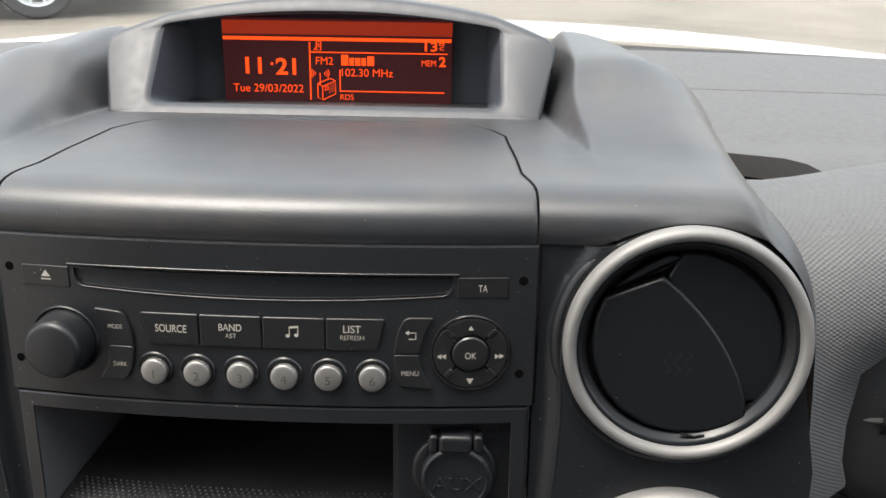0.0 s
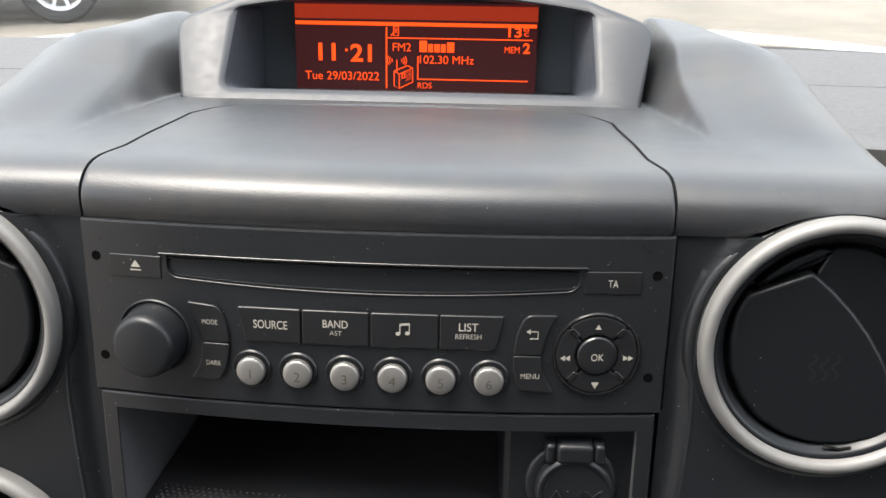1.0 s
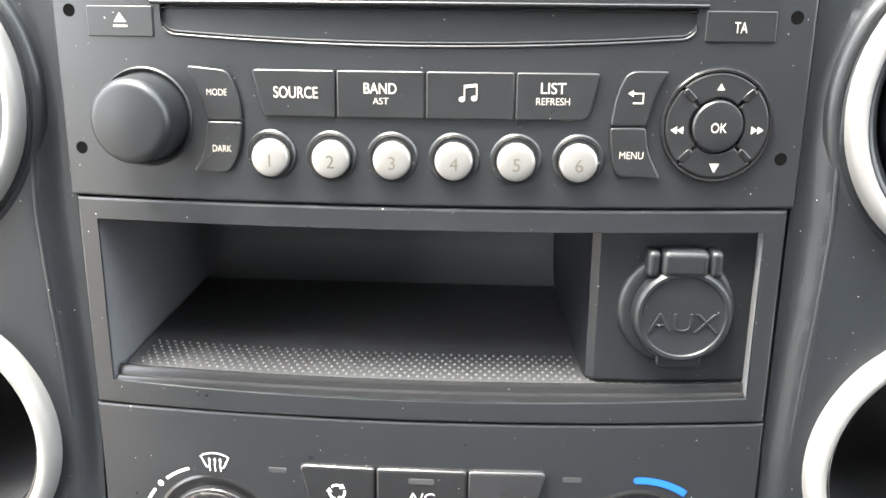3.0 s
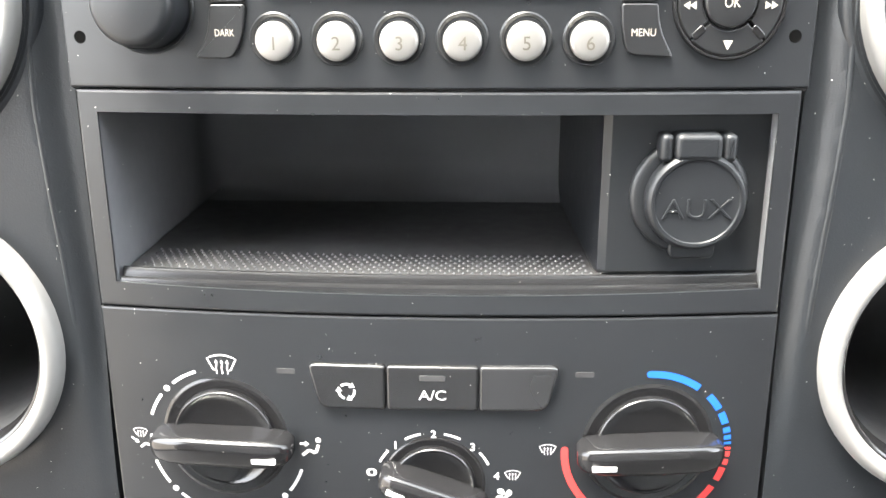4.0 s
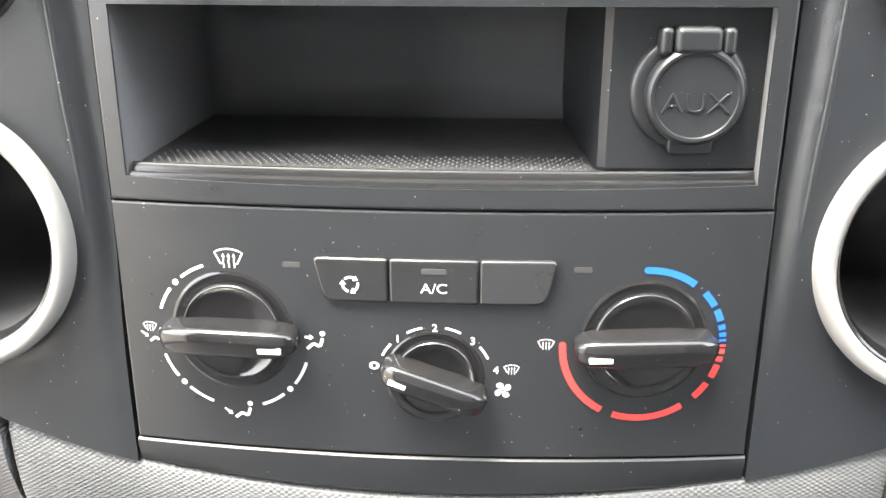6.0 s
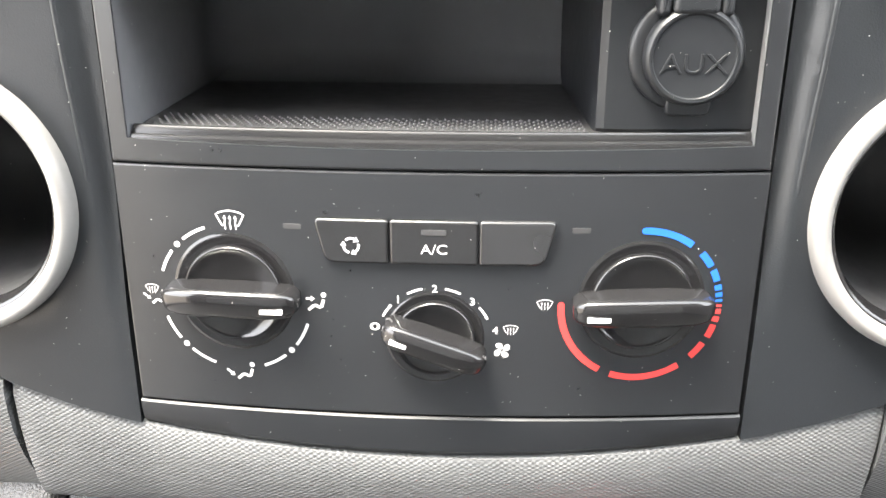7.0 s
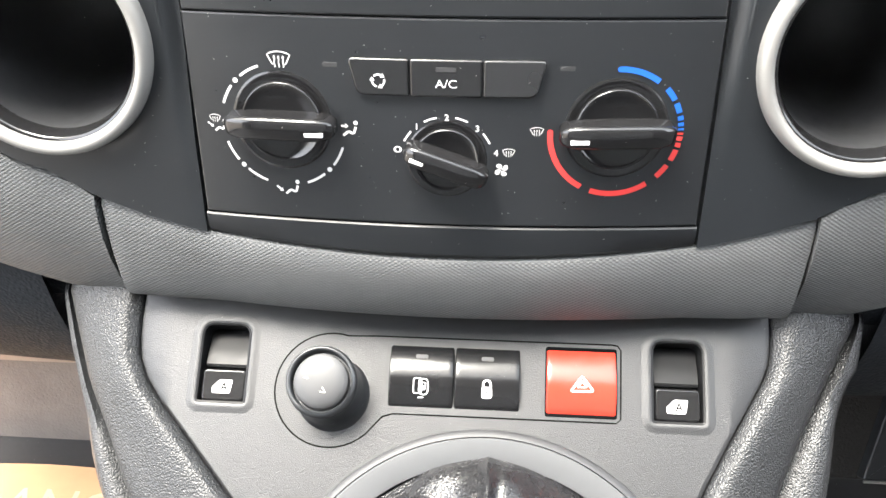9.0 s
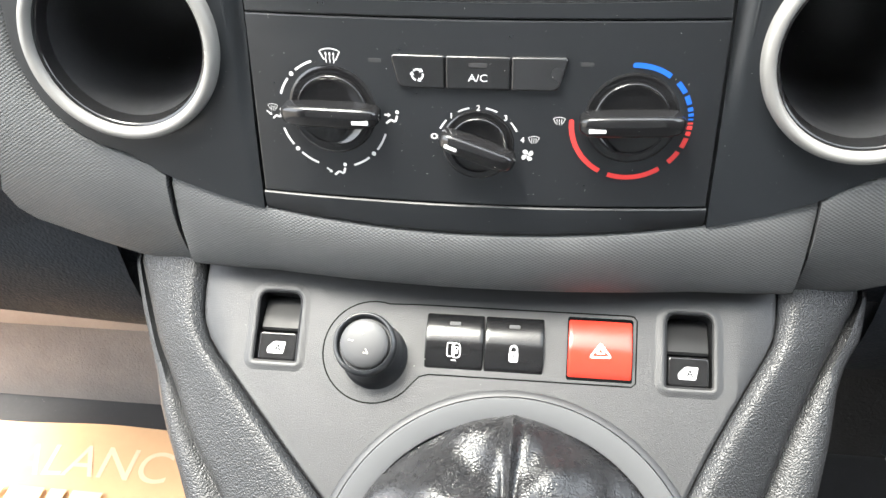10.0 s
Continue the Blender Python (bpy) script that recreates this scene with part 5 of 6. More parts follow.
def turn_knob(parent, a, b, r, handle, tilt, mark_side, name="rotary_knob"):
    """Round rotary control with a raised bar across it."""
    k = part(name, lathe(bmesh.new(), a, b, [(r * 1.0, -0.5), (r * 1.0, 1.5), (r * 0.985, 1.95), (r * 0.965, 2.1), (r * 0.945, 2.0), (r * 0.925, 1.75), (r * 0.89, 1.5), (r * 0.8, 1.1), (r * 0.6, 0.65), (r * 0.3, 0.4), (r * 0.1, 0.36)], n=72), GLOSS, parent, "glossy black rotary knob", sharp=45)
    part("dish", lathe(bmesh.new(), a, b, [(r * 1.25, 0.01), (r * 1.235, 0.07), (r * 1.215, 0.2), (r * 1.2, 0.33), (r * 1.185, 0.37), (r * 1.165, 0.34), (r * 1.125, 0.22), (r * 1.07, 0.12), (r * 1.01, 0.06)], n=72, cap=False), GLOSS, k, sharp=60)
    ca, sa = math.cos(radians(tilt)), math.sin(radians(tilt))
    M = lambda x, z, d: PL(a + x * ca - z * sa, b - 0.5 + x * sa + z * ca, d)
    L, H = handle
    bm = bmesh.new()
    rings = []
    for f in (-1.0, -0.985, -0.94, -0.86, -0.7, -0.4, 0, 0.4, 0.7, 0.86, 0.94, 0.985, 1.0):
        e = max(0.02, (1 - abs(f) ** 6)) ** 0.5
        h, top = H * (0.3 + 0.7 * e), 4.6 + 6.2 * (0.25 + 0.75 * e)
        x = L * f
        ru, rl = min(1.9, h * 0.45), min(3.0, h * 0.55)
        sec = [(-h * 1.06, 1.0), (-h, top - rl - 1.0)] + [(-h + rl - rl * math.cos(radians(q)), top - 0.6 - rl + rl * math.sin(radians(q))) for q in (10, 30, 50, 70, 84)]
        sec += [(0, top), (h - ru - 0.6, top + 0.05)] + [(h - ru + ru * math.sin(radians(q)), top - ru + ru * math.cos(radians(q))) for q in (8, 22, 36, 50, 64, 78, 90)] + [(h * 1.02, top - ru - 2.0), (h * 1.06, 1.0)]
        rings.append([M(x, z, d) for z, d in sec])
    loft(bm, rings, closed=False)
    for rr in (rings[0], rings[-1]):
        bm.faces.new([bm.verts.new(p) for p in rr])
    bmesh.ops.remove_doubles(bm, verts=bm.verts, dist=1e-4)
    g = part("grip", bm, GRIP, k, "glossy grip bar", sharp=50)
    bm = bmesh.new()
    x0 = mark_side * L * 0.66
    prism(bm, [(x0 - L * 0.16, -H * 0.36), (x0 + L * 0.16, -H * 0.36), (x0 + L * 0.16, -H * 0.06), (x0 - L * 0.16, -H * 0.06)], 9.0, 10.9, 0.05, M)
    part("pointer", bm, WHITE, k)
    return k


def heater_panel():
    h = thing("heater_panel", (0, 20, -258), "black heater control panel with three rotary knobs", "heater controls")
    cols = [-94.9] + spread(-90, 90, 30) + [94.9]
    part("faceplate", grid_plate(bmesh.new(), cols, [lambda a: -258.6, lambda a: -240.0, lambda a: -200.0, lambda a: -181.2], depth=8), PLASTIC, h, "satin black faceplate", sharp=16)
    bm = bmesh.new()
    bot = lambda a: -268.4 - 5.6 * (1 - (a / 95.0) ** 2)
    rows = [(lambda a: -259.4, -5), (lambda a: -259.4, -0.7), (lambda a: -260.0, 0.0), (lambda a: -260.9, 0.1), (lambda a: bot(a) + 2, -0.8), (bot, -2.4), (bot, -8)]
    loft(bm, [[PL(a, b(a), d) for a in spread(-95.4, 95.4, 30)] for b, d in rows], closed=False)
    for a in (-95.4, 95.4):
        loft(bm, [[PL(a, b(a), d) for b, d in rows], [PL(a, b(a), -9) for b, d in rows]], closed=False)
    part("lower_lip", bm, SIDE, h, "curved black lip")
    turn_knob(h, -60.6, -219.6, 15.0, (20.8, 4.5), 0.5, 1)
    turn_knob(h, 60.8, -219.6, 15.0, (20.6, 4.5), 0.5, -1)
    turn_knob(h, 0.0, -231.8, 11.9, (16.0, 4.0), -19.5, -1)
    # buttons
    cuts = [-35.3, -13.1, 12.7, 35.2]
    for i, nm in enumerate(("recirculation_button", "cooling_button", "blank_button")):
        a0, a1 = cuts[i] + 0.15, cuts[i + 1] - 0.15
        l0, l1 = a0 + (3.2 if i == 0 else 0), a1 - (3.2 if i == 2 else 0)
        key(nm, rounded([(l0, -208.2), (l1, -208.2), (a1, -194.8), (a0, -194.8)], [3.0 if i == 0 else 1.05, 3.4 if i == 2 else 1.05, 2.2 if i == 2 else 1.05, 2.2 if i == 0 else 1.05]), 1.8, BLANK_SHEEN if i == 2 else BUTTON, h, 0.8)
    for a, b, w, d in ((-41.6, -198.0, 2.6, 0.12), (42.0, -197.8, 2.6, 0.12), (-0.2, -198.2, 3.6, 1.95)):
        part("indicator", prism(bmesh.new(), rounded(box2(a - w, b - 0.8, a + w, b + 0.8), 0.4, 2), d - 0.6, d, 0.02), LAMP, h)
    lettering("A/C", -0.2, -203.2, 3.0, WHITE, h, d=2.0, width=7.6)
    bm = bmesh.new()
    for k in range(3):
        a0 = 90 + 120 * k
        c = (-24.1, -202.6)
        stroke(bm, [(c[0] + 2.2 * math.cos(radians(q)), c[1] + 2.2 * math.sin(radians(q))) for q in range(a0 - 30, a0 + 46, 15)], 0.7, 2.0)
        q = radians(a0 - 30)
        t = Vector((math.sin(q), -math.cos(q)))
        rd = Vector((math.cos(q), math.sin(q)))
        p = Vector(c) + rd * 2.2
        patch(bm, [tuple(p + rd * 0.95), tuple(p - rd * 0.95), tuple(p + t * 1.4)], 2.02)
    part("recirculation_mark", bm, WHITE, h)
    # left scale
    ca, cb, R = -60.6, -221.6, 23.3
    def arc(mat, a, b, rad, q0, q1, w, name="scale_mark"):
        bm = bmesh.new()
        stroke(bm, [(a + rad * math.cos(radians(q)), b + rad * math.sin(radians(q))) for q in spread(q0, q1, 10)], w)
        part(name, bm, mat, h)
    def dot(a, b, rad, mat=WHITE):
        part("scale_dot", patch(bmesh.new(), circle(a, b, rad, 14)), mat, h)
    for q0, q1 in ((108.7, 129), (142, 161), (198.4, 218), (229.8, 250.5), (289.8, 309.4), (322, 342)):
        arc(WHITE, ca, cb, R, q0, q1, 0.9)
    for q in (135.3, 224, 316):
        dot(ca + R * math.cos(radians(q)), cb + R * math.sin(radians(q)), 0.95)
    bm = bmesh.new()
    icon_screen(bm, -60.1, -196.6, 0.98)
    part("defrost_mark", bm, WHITE, h)
    bm = bmesh.new()
    icon_screen(bm, -86.8, -220.0, 0.5)
    icon_seat(bm, -83.3, -220.9, 0.76, ((-8.6, -1.2), (-5.6, -3.4)))
    part("screen_feet_mark", bm, WHITE, h)
    bm = bmesh.new()
    icon_seat(bm, -33.2, -219.1, 0.95, ((-5.7, -1.4), (-2.8, -1.4)))
    part("face_mark", bm, WHITE, h)
    bm = bmesh.new()
    icon_seat(bm, -56.8, -243.6, 0.95, ((-8.6, -2.2), (-6.0, -4.3)))
    part("feet_mark", bm, WHITE, h)
    # fan scale
    ca, cb, R = 0.0, -233.2, 17.4
    for q, s in ((164, "0"), (128, "1"), (90, "2"), (51, "3"), (14.5, "4")):
        lettering(s, ca + (18.6 if s in "04" else 17.6) * math.cos(radians(q)), cb + 17.4 * math.sin(radians(q)), 2.35, WHITE, h, name="number", d=0.75, width=3.0 if s == "0" else None, bold=0.06)
    for q0, q1 in ((138, 153), (102, 118), (64, 80), (26, 41)):
        arc(WHITE, ca, cb, R, q0, q1, 0.7)
    bm = bmesh.new()
    icon_screen(bm, 22.6, -228.8, 0.52)
    part("defrost_mark", bm, WHITE, h)
    bm = bmesh.new()
    for k in range(4):
        q = radians(30 + 90 * k)
        blade = [(0.2, -0.15), (0.8, -0.75), (1.6, -0.95), (2.3, -0.7), (2.7, 0.0), (2.6, 0.75), (2.0, 1.05), (1.3, 0.85), (0.7, 0.35)]
        patch(bm, [(20.2 + x * math.cos(q) - y * math.sin(q), -235.6 + x * math.sin(q) + y * math.cos(q)) for x, y in blade], 0.2 + 0.01 * k)
    part("fan_mark", bm, WHITE, h)
    # temperature scale
    ca, cb, R = 60.6, -221.3, 23.4
    for q0, q1 in ((54, 90.7), (31.5, 44.3), (18.8, 28), (11.6, 15.8), (6.2, 9.6), (2.4, 4.4)):
        arc(BLUE, ca, cb, R, q0, q1, 2.05)
    for q0, q1 in ((-1.6, 0.2), (-7, -3.2), (-13.3, -9.2), (-26.5, -15.9), (-45.7, -31.8), (-109, -56.4), (-181, -118.4)):
        arc(RED, ca, cb, R, q0, q1, 2.05)
    dot(ca + R * math.cos(radians(90.7)), cb + R * math.sin(radians(90.7)), 1.02, BLUE)
    dot(ca + R * math.cos(radians(179)), cb + R * math.sin(radians(179)), 1.02, RED)
    bm = bmesh.new()
    icon_screen(bm, 32.4, -220.6, 0.55)
    part("defrost_mark", bm, WHITE, h)
    # small scratch in the plastic
    bm = bmesh.new()
    stroke(bm, [(-33.8, -226.5), (-32.4, -225.6), (-31, -227.4), (-29.8, -226.0), (-28.2, -225.8), (-28.0, -227.6)], 0.18, 0.1)
    part("scratch", bm, DIM, h)


heater_panel()

# ---------------------------------------------------------------- centre console
def centre_console():
    c = thing("centre_console", (0, 0, -420), "grey sloping centre console with padded vinyl sides", "centre console")
    # switch plate, with wells for the window switches
    edge_l = [(32, -135.8), (20, -136), (7, -135.2), (0, -132.6), (-8, -128.6), (-35, -104), (-55, -86), (-75, -66.5), (-110, -40)]
    edge_r = [(32, 136.4), (20, 135.8), (10, 134.6), (2, 130.4), (-20, 118), (-43, 105.5), (-62, 96.5), (-90, 80), (-110, 68)]
    vs = [34, 26, 20.3, 12, 4, -4, -13.8, -17, -22, -30, -40, -50, -62, -75, -90, -110]
    wells = (-107.8, -86.2, 86.4, 108.2)
    bm = bmesh.new()
    grid = []
    for v in vs:
        l, r = table(sorted(edge_l), v), table(sorted(edge_r), v)
        us = [l, l + 1.6] + [max(l + 2 + 0.1 * k, w) for k, w in enumerate((-118, wells[0], wells[1], -74))] + [u for u in (-50, -25, 0, 25, 50)] + [min(r - 2.5 + 0.1 * k, w) for k, w in enumerate((74, wells[2], wells[3], 118))] + [r - 1.6, r]
        us = sorted(us)
        grid.append([(u, v) for u in us])
    vert = [[bm.verts.new(CO(u, v, -1.0 if j in (0, len(row) - 1) else 0)) for j, (u, v) in enumerate(row)] for row in grid]
    for i in range(len(vs) - 1):
        for j in range(len(grid[0]) - 1):
            in_well = j in (3, 12) and 2 <= i <= 5
            if not in_well:
                bm.faces.new((vert[i][j], vert[i][j + 1], vert[i + 1][j + 1], vert[i + 1][j]))
    # skirts
    for j in (0, -1):
        loft(bm, [[bm_v.co.copy() for bm_v in [row[j] for row in vert]], [row[j].co - CO_N * 10 for row in vert]], closed=False)
    bmesh.ops.remove_doubles(bm, verts=bm.verts, dist=1e-3)
    part("switch_plate", bm, CONSOLE, c, "grey grained switch plate", sharp=40)
    # wells
    for u0, u1 in ((wells[0], wells[1]), (wells[2], wells[3])):
        bm = bmesh.new()
        top = rounded(box2(u0, -13.9, u1, 20.4), [1.5, 1.5, 5.5, 5.5], 5)
        loft(bm, [[CO(u, v, 0.0) for u, v in [(u, v) for u, v in inset(top, -0.4)]], [CO(u, v, 0.5) for u, v in top], [CO(u, v, 0.2) for u, v in inset(top, 0.7)], [CO(u, v, -9) for u, v in inset(top, 1.2)]], cap_last=True)
        part("switch_well", bm, WELL, c, "black well")
        bm = bmesh.new()
        loft(bm, [[CO(u, v, 0.02) for u, v in inset(top, -4.4)], [CO(u, v, 0.12) for u, v in inset(top, -3.6)], [CO(u, v, 0.4) for u, v in inset(top, -2.4)], [CO(u, v, 0.55) for u, v in inset(top, -1.5)], [CO(u, v, 0.5) for u, v in inset(top, -0.6)], [CO(u, v, 0.1) for u, v in inset(top, 0.1)]])
        part("well_rim", bm, CONSOLE, c)
    # padded side rails
    for sd in (1, -1):
        e = edge_r if sd > 0 else edge_l
        if sd > 0:
            brow = [(34, 175), (30, 173.5), (18, 167), (2.5, 159), (-17.5, 149), (-34.5, 141.4), (-51, 135), (-80, 123), (-110, 111)]
            rail = [(34, 182.5), (15, 179), (4.7, 172.5), (-8, 168), (-33, 163.7), (-52.5, 159), (-80, 152), (-110, 145)]
        else:
            brow = [(34, 175), (25, 171.7), (-6.7, 159.6), (-27, 148.3), (-51.5, 136.5), (-70, 123.3), (-90, 110), (-110, 96)]
            rail = [(33, 181.5), (10.7, 175), (-21, 162.6), (-42, 156.5), (-72, 142.3), (-110, 126)]
        bm = bmesh.new()
        rows = []
        for v in (38, 34, 30, 25, 20, 14, 8, 2, -4, -10, -16, -22, -30, -38, -48, -58, -70, -82, -95, -110):
            ui, m, w = abs(table(sorted(e), v)) + 0.8, table(sorted(brow), v), table(sorted(rail), v)
            across = lambda f: ui + 5.6 + (m - 4 - ui - 5.6) * f
            rows.append([CO(sd * u, v, d) for u, d in ((ui, -6), (ui, -0.8), (ui + 1.2, 0.6), (ui + 4.0, 3.0), (ui + 5.6, 3.6), (across(0.2), 3.0), (across(0.45), 1.2), (across(0.7), -1.2), (across(0.88), -3.2), (m - 4, -4.6), (m - 1.8, -6.2), (m - 0.3, -8.2), (m + 0.5, -10), (m + 0.7, -13),
                         (m + 1.2, -15.5), (m + 1.2 + (w - m) * 0.2, -14), (m + (w - m) * 0.45, -11.8), (m + (w - m) * 0.75, -12.6), (w - 1.0, -15.5), (w, -20))] +
                        [CO(sd * (w + 0.8), v - 3, -30), CO(sd * (w + 2), v - 14, -55), CO(sd * (w + 3), v - 34, -90), CO(sd * (w + 3), v - 70, -150)])
        loft(bm, rows, closed=False)
        part("side_pad", bm, HIDE, c, "grained black padded side", sharp=60)
    # groove round the switch group
    path = circle(-49.4, -6.2, 24.2, 30, 75, 312) + [(-30, -20.5), (-26.5, -16.6), (-22, -15.2)] + [(71.5, -15.0), (73.4, -13.4), (73.6, 15.6), (72.2, 17.4), (70, 17.8)] + [(-30, 17.6)]
    bm = bmesh.new()
    stroke(bm, path, 0.65, 0.06, CO, closed=True)
    part("groove", bm, HOLE, c)
    return c


centre_console()


def dome(f, top):
    return top + 3.8 * math.sin(math.pi * f ** 0.9) - 2.6


def rocker(bm, u0, u1, v0, v1, top, M=CO):
    """A switch cap, domed from top to bottom."""
    rows = []
    for f in spread(0, 1, 16):
        v = v0 + (v1 - v0) * f
        d = dome(f, top)
        e = 0.7 if f in (0, 1) else 0
        rows.append([M(u0, v, 0 - 3), M(u0, v, d - 0.8 - e), M(u0 + 0.3, v, d - 0.2 - e), M(u0 + 0.9, v, d - e)] + [M(u, v, d - e) for u in spread(u0 + 2, u1 - 2, 4)] + [M(u1 - 0.9, v, d - e), M(u1 - 0.3, v, d - 0.2 - e), M(u1, v, d - 0.8 - e), M(u1, v, -3)])
    rows.insert(0, [r - CO_N * 5 for r in rows[0]])
    rows.append([r - CO_N * 5 for r in rows[-1]])
    loft(bm, rows, closed=False)
    return bm


def window_switch(side):
    u0, u1 = (87.8, 106.8) if side > 0 else (-106.2, -87.2)
    at = CO((u0 + u1) / 2, -14, -9)
    w = thing("window_switch", at, "black electric window switch in a glossy well", "switch", "window switches")
    part("rocker", prism(bmesh.new(), rounded(box2(u0, -13.0, u1, 0.6), 2.0, 4), -9, -1.2, 0.9, CO), GLOSS, w)
    bm = bmesh.new()
    loft(bm, [[CO(u, v, d) for u in spread(u0 + 0.3, u1 - 0.3, 6)] for v, d in ((1.6, -8.5), (1.8, -4.2), (3.0, -3.6), (6.0, -4.2), (10.0, -5.6), (15.0, -7.6), (19.0, -8.7))], closed=False)
    part("backplate", bm, WELL, w)
    a, b = (u0 + u1) / 2 - 0.2, -6.9
    bm = bmesh.new()
    patch(bm, rounded([(a - 4.4, b - 2.9), (a + 3.4, b - 2.9), (a + 4.4, b + 2.9), (a - 1.4, b + 2.9), (a - 4.6, b - 0.4)], 0.6, 2), -1.0, CO)
    part("window_mark", bm, WHITE, w)
    lettering("A", a + 0.7, b - 0.1, 3.6, HOLE, w, CO, -0.85, name="letter", width=3.4, bold=0.08)


for sd in (-1, 1):
    window_switch(sd)


def mirror_knob():
    m = thing("mirror_knob", CO(-48, -8, 0), "round black mirror adjusting knob", "knob")
    u, v = -48.2, -8.2
    LEAN = lambda a, b, d: CO(a - 0.16 * max(d, 0), b + 0.24 * max(d, 0), d)
    part("stem", lathe(bmesh.new(), u, v, [(16.0, -0.5), (15.6, 0.6), (15.2, 1.0), (14.6, 6), (14.3, 11), (14.6, 13.4), (14.8, 15.0), (14.5, 16.1), (13.8, 16.8), (13.2, 16.9), (12.7, 16.5), (12.4, 15.6), (12.2, 14.0)], LEAN, n=56), PLASTIC, m, sharp=50)
    part("cap", lathe(bmesh.new(), u, v, [(11.5, 14.4), (11.4, 15.6), (11.0, 16.3), (9.6, 17.0), (6.8, 17.5), (2.5, 17.8)], LEAN, n=48), CAPGREY, m, "grey domed cap")
    bm = bmesh.new()
    stroke(bm, [(u - 6.5, v + 0.5), (u - 4.5, v + 0.2)], 0.5, 18.0, LEAN)
    stroke(bm, [(u - 0.5, v + 5.6), (u - 0.3, v + 3.6)], 0.5, 18.0, LEAN)
    stroke(bm, [(u + 1.5, v - 3.2), (u + 3.0, v - 5.4), (u + 0.6, v - 5.0)], 0.5, 18.0, LEAN)
    part("marks", bm, PRINT, m)


mirror_knob()


def lock_switch(u0, u1, door):
    w = thing("push_switch", CO((u0 + u1) / 2, -12.6, 0), ("glossy black rear door lock switch" if door else "glossy black central locking switch"), "switch", "console switches")
    part("cap", rocker(bmesh.new(), u0, u1, -12.7, 14.7, 2.6), SWITCH, w)
    part("indicator", prism(bmesh.new(), rounded(box2((u0 + u1) / 2 - 2.6, 8.3, (u0 + u1) / 2 + 2.6, 10.1), 0.5, 2), 1.0, dome(0.78, 2.6) + 0.25, 0.1, CO), LAMP, w)
    a, b, d = (u0 + u1) / 2, -3.6, 3.1
    K = lambda x, z, h: CO(a + (x - a) * 0.82, b + (z - b) * 0.82, dome((b + (z - b) * 0.82 + 12.7) / 27.4, 2.6) + h - 2.95)
    bm = bmesh.new()
    if door:
        stroke(bm, rounded(box2(a - 3.6, b - 3.4, a + 0.4, b + 4.2), 0.8, 2), 0.5, d, K, closed=True)
        stroke(bm, rounded(box2(a - 0.8, b - 4.0, a + 3.8, b + 4.0), 2.1, 3), 0.55, d + 0.03, K, closed=True)
        patch(bm, rounded(box2(a + 0.6, b - 1.7, a + 2.5, b + 0.4), 0.4, 2), d + 0.05, K)
        stroke(bm, [(a + 0.8, b + 0.4), (a + 1.0, b + 2.0), (a + 2.4, b + 2.0), (a + 2.6, b + 0.4)], 0.5, d + 0.05, K)
        stroke(bm, [(a - 1.2, b - 5.4), (a + 1.6, b - 5.4)], 0.6, d, K)
    else:
        patch(bm, rounded(box2(a - 2.7, b - 4.6, a + 2.7, b + 1.2), 1.6, 3), d, K)
        stroke(bm, [(a - 1.9, b + 0.6)] + circle(a, b + 2.6, 1.9, 10, 180, 0) + [(a + 1.9, b + 0.6)], 0.95, d + 0.03, K)
    part("mark", bm, WHITE, w)
    if not door:
        bm = bmesh.new()
        stroke(bm, [(a, b - 0.3), (a, b - 2.6)], 0.8, d + 0.06, K)
        part("keyhole", bm, DIM, w)


lock_switch(-24.4, 3.0, True)
lock_switch(3.6, 31.0, False)


def hazard_switch():
    w = thing("hazard_switch", CO(56.8, -12.4, 0), "glossy red hazard warning switch with a white triangle", "switch", "console switches")
    part("cap", rocker(bmesh.new(), 42.3, 71.4, -12.9, 15.5, 2.8), HAZARD, w)
    part("frame", prism(bmesh.new(), rounded(box2(41.8, -13.4, 71.9, 16.0), 1.2, 3), -2, 0.3, 0.2, CO), HOLE, w)
    a, b, d = 57.0, 0.2, 3.52
    tri = lambda s: [(a - 4.5 * s, b - 2.9 * s), (a + 4.5 * s, b - 2.6 * s), (a, b + 3.3 * s)]
    bm = bmesh.new()
    K = lambda x, z, h: CO(x, z, dome((z + 12.9) / 28.4, 2.8) + 0.15)
    stroke(bm, rounded(tri(1.05), 0.8, 2), 0.8, d, K, closed=True)
    stroke(bm, rounded(tri(0.42), 0.3, 2), 0.6, d, K, closed=True)
    part("triangle_mark", bm, WHITE, w)


hazard_switch()


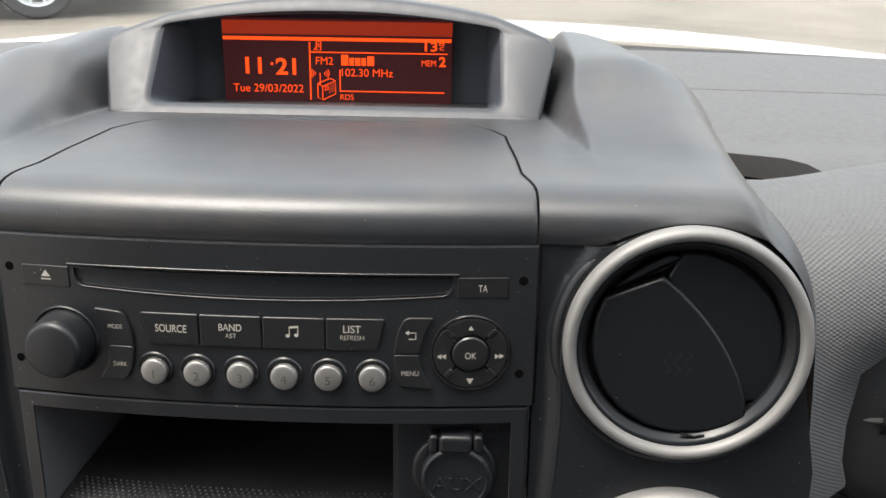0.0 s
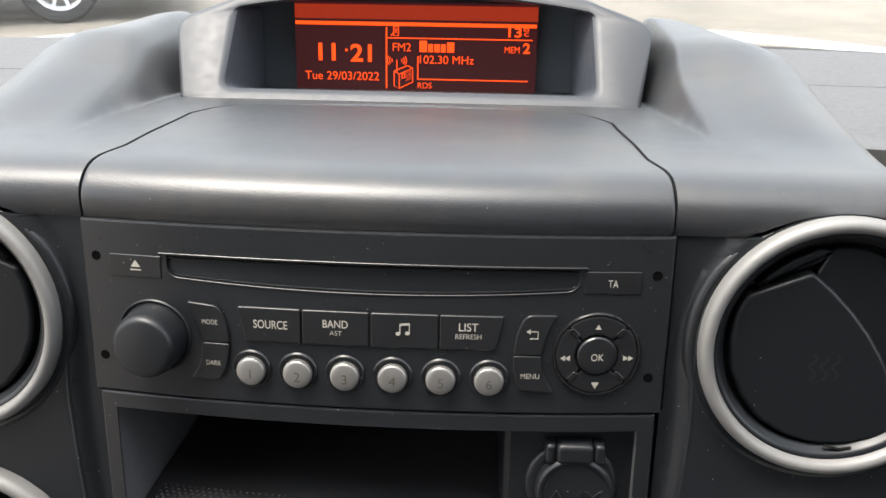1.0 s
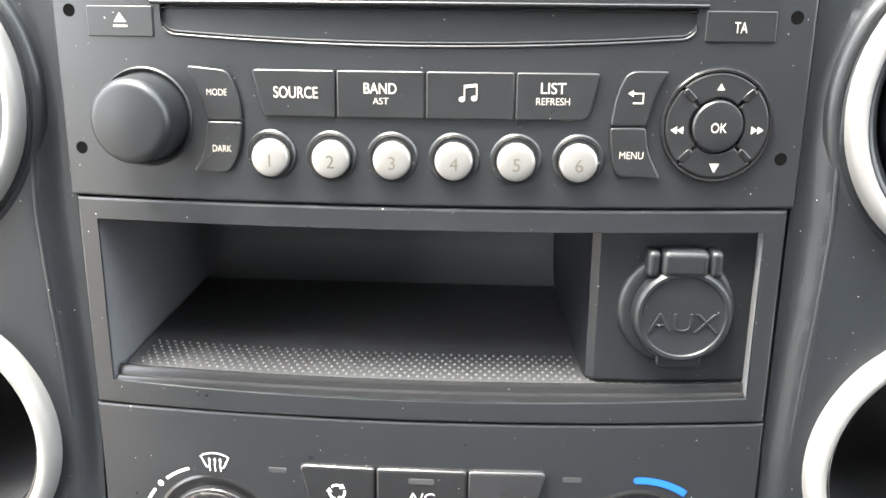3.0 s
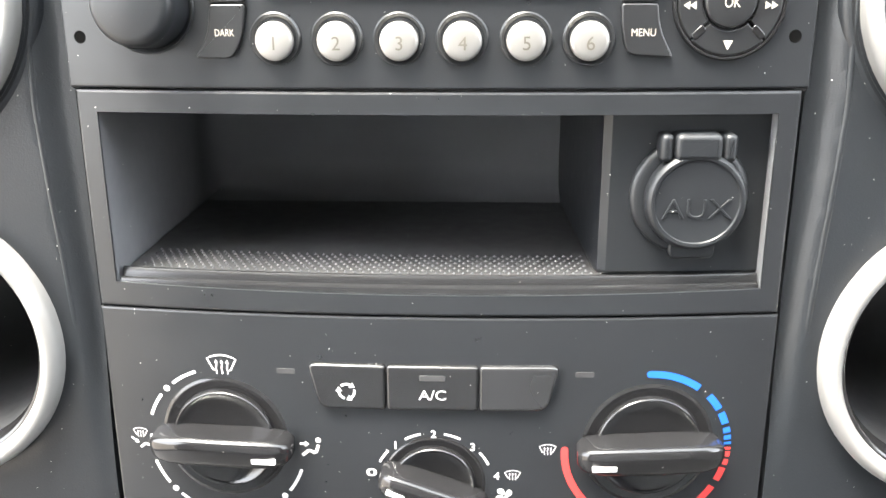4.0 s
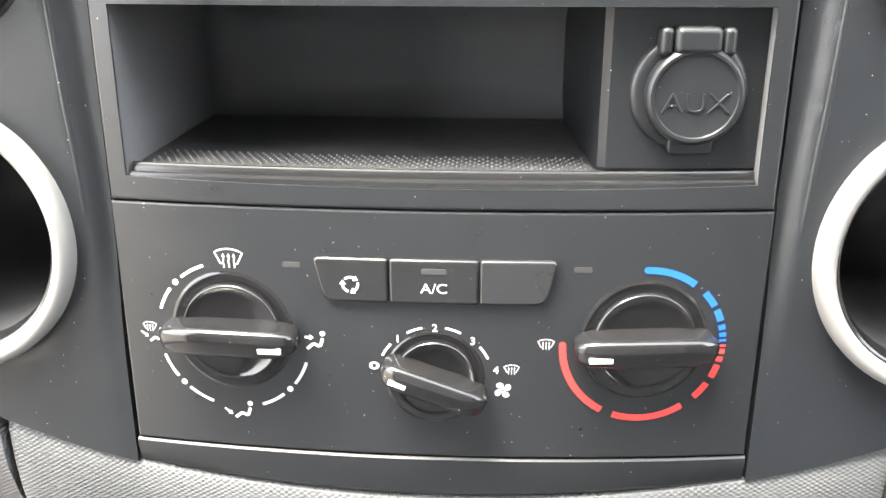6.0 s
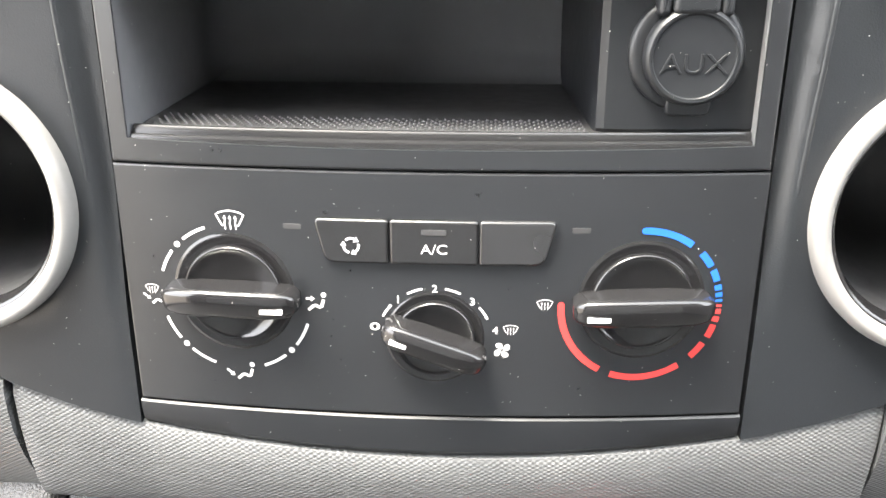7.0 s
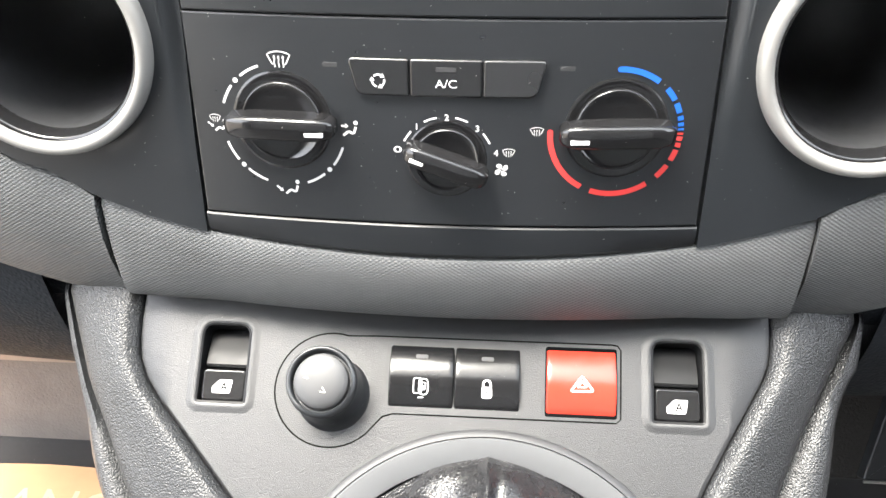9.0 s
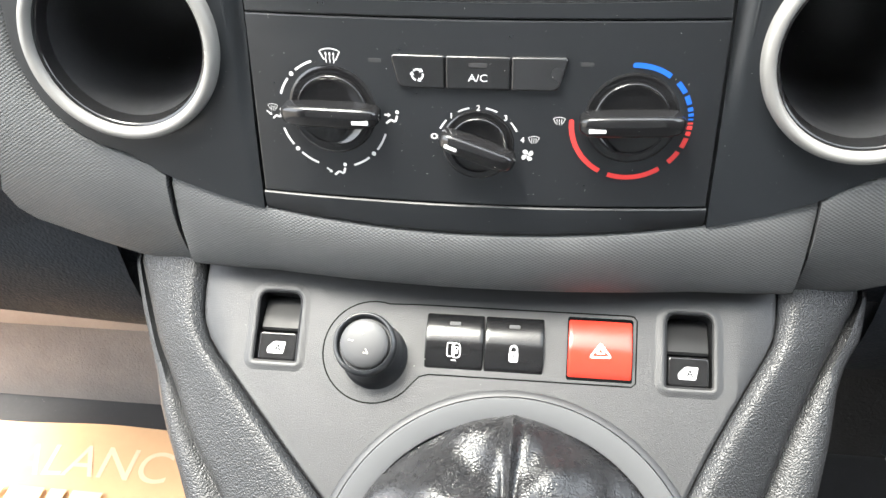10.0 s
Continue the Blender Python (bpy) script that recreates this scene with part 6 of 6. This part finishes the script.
def gear_gaiter():
    g = thing("gear_gaiter", CO(19, -109, 0), "black leather gear gaiter in a pale grey ring", "gear lever")
    u, v = 19.0, -109.0
    part("ring_edge", lathe(bmesh.new(), u, v, [(89.2, -2), (89.0, 0.8), (88.5, 1.5), (86.3, 2.9), (85.9, 2.9), (85.7, 1.0)], CO, n=120, cap=False), DEEP, g, "dark chamfered edge", sharp=50)
    part("ring", lathe(bmesh.new(), u, v, [(85.6, 0.5), (85.5, 2.8), (85.1, 3.1), (84.6, 3.1), (76.4, 2.6), (75.0, 2.2), (74.6, -1)], CO, n=120, cap=False), RINGGREY, g, "pale grey plastic ring", sharp=35)
    bm = bmesh.new()
    rings = []
    n = 480
    for f in (0, 0.03, 0.08, 0.16, 0.26, 0.38, 0.5, 0.62, 0.74, 0.84, 0.92, 1.0):
        ring = []
        for i in range(n):
            q = 2 * math.pi * i / n
            dip = abs(((q - math.pi / 2 + math.pi / 4) % (math.pi / 2)) - math.pi / 4)
            seam = math.exp(-(dip / 0.022) ** 2) - 0.8 * math.exp(-((dip - 0.06) / 0.03) ** 2) + 3.2 * math.exp(-dip / 0.24) * (1 - 0.6 * f)
            r = 77.5 - 59 * f ** 1.1 + (2.6 * math.exp(-dip / 0.2) - 1.6) * (1 - f)
            fold = (4.2 * math.sin(5 * q + 6 * f + 0.8 * math.sin(3 * q)) + 2.6 * math.sin(11 * q - 11 * f + math.sin(4 * q)) + 1.2 * math.sin(17 * q + 14 * f)) * (f * (1 - f)) ** 0.8 * 2.2
            bulge = 30 * math.sin(min(f * 1.25, 1) * math.pi / 2) + 22 * f ** 3
            ring.append(CO(u + (r + fold * 0.6) * math.cos(q), v + (r + fold * 0.6) * math.sin(q), -0.5 + bulge * 0.9 + fold + 2.0 * seam * min(1, f * 20)))
        rings.append(ring)
    loft(bm, rings)
    part("gaiter", bm, LEATHER, g, "creased black leather with stitched seams", sharp=80)
    part("collar", lathe(bmesh.new(), u, v, [(19, 40), (19.5, 46), (18.5, 50), (15, 52), (8, 52.5)], CO, n=40), CONSOLE, g, "grey lever collar")


gear_gaiter()


# ---------------------------------------------------------------- footwells
def toe_boards():
    for side, nm in ((-1, "passenger"), (1, "driver")):
        bm = bmesh.new()
        x0, x1 = (-0.76, -0.16) if side < 0 else (0.15, 0.76)
        rows = [(0.243, FLOOR_Z + 0.002), (0.248, FLOOR_Z + 0.03), (0.262, 0.52), (0.28, 0.62), (0.3, 0.72)]
        loft(bm, [[Vector((x, y, z)) for x in spread(x0, x1, 8)] for y, z in rows], closed=False)
        # driver's side takes the carpet with shade in its colour
        world_mesh("toe_board", bm, CARPET if side < 0 else SHADED_CARPET, "taupe carpet on the sloping toe board" if side < 0 else "toe board carpet with the footwell's shade in its colour", "carpet", sharp=60)
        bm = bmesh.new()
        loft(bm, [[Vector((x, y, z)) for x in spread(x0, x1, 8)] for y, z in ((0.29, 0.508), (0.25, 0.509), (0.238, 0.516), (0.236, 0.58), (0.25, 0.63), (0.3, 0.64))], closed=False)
        world_mesh("footwell_lining", bm, DUCT if side < 0 else SHADED_CARPET, "pale brown lining above the toe board" if side < 0 else "lining above the toe board, coloured as in shade", "lining", sharp=60)


toe_boards()


def paper_mat():
    ob = new("paper_floor_mat")
    org = Vector((-0.45, 0.155, FLOOR_Z + 0.003))
    ob.matrix_world = Matrix.Translation(org)
    tagged(ob, "orange paper floor mat with pale lettering", "floor mat")
    bm = bmesh.new()
    rows = []
    for y in spread(-0.1, 0.048, 10):
        rows.append([Vector((x, y, 0.004 + 0.003 * math.sin(9 * x + 14 * y) + 0.002 * math.sin(31 * x))) for x in spread(-0.26, 0.24, 24)])
    loft(bm, rows, closed=False)
    loft(bm, [[v - Vector((0, 0, 0.0006)) for v in r] for r in rows], closed=False)
    me = bpy.data.meshes.new("sheet")
    for f in bm.faces:
        f.smooth = True
    bm.to_mesh(me)
    bm.free()
    me.materials.append(PAPER)
    p = new("sheet", me)
    p.parent = ob
    ORIGIN[ob.name] = Vector((0, 0, 0))
    lettering("BALANC", 40, 2, 38, PALE, ob, lambda a, b, d: Vector((a, b, d + 3 * math.sin(0.009 * a + 0.014 * b) + 2 * math.sin(0.031 * a))), 4.4, width=185)
    bm = bmesh.new()
    x = -70
    for w in (26, 34, 40, 22, 36):
        patch(bm, box2(x, -52, x + w - 6, -34), 9.5, lambda a, b, d: Vector((a, b, d)))
        x += w
    part("small_print", bm, PALE, ob)


paper_mat()


def pedal():
    ob = new("foot_pedal")
    ob.matrix_world = pose(0.375, 0.205, 0.505, 50)
    ORIGIN[ob.name] = Vector((0, 0, 0))
    tagged(ob, "dark pedal with a thin bright edge", "pedal")
    part("pad", prism(bmesh.new(), rounded([(-52, -35), (45, -35), (45, 35), (-28, 35)], 4, 3), 0, 14, 2, ID), SIDE, ob)
    part("edge", tube(bmesh.new(), [(-51, -36, 12.5), (44, -36, 12.5)], 1.3), CHROME, ob, "bright edge")
    part("arm", tube(bmesh.new(), [(0, 20, 0), (0, 60, -14), (0, 190, -20)], 7), SIDE, ob)


pedal()


def column_shroud():
    c = thing("column_shroud", (262, 60, -190), "dark grey steering column shroud", "steering column")
    bm = bmesh.new()
    rings = []
    for y, k in ((150, 1.0), (90, 1.0), (62, 0.97), (52, 0.88), (48, 0.7)):
        rings.append([Vector((275 + 62 * k * math.copysign(abs(math.cos(q)) ** 0.7, math.cos(q)), y, -150 + 42 * k * math.copysign(abs(math.sin(q)) ** 0.7, math.sin(q)))) for q in [2 * math.pi * i / 40 for i in range(40)]])
    loft(bm, rings, cap_last=True)
    part("shell", bm, RUBBER, c)


column_shroud()


def stalk():
    s = thing("column_stalk", (262, 60, -150), "dark column stalk with a bright tip", "stalk")
    part("arm", tube(bmesh.new(), [(244, 52, -143), (262, 50, -144), (300, 46, -146)], 7), CAPGREY, s)
    part("tip", tube(bmesh.new(), [(233, 50, -143), (252, 47, -143.4)], 1.6), CHROME, s)


stalk()
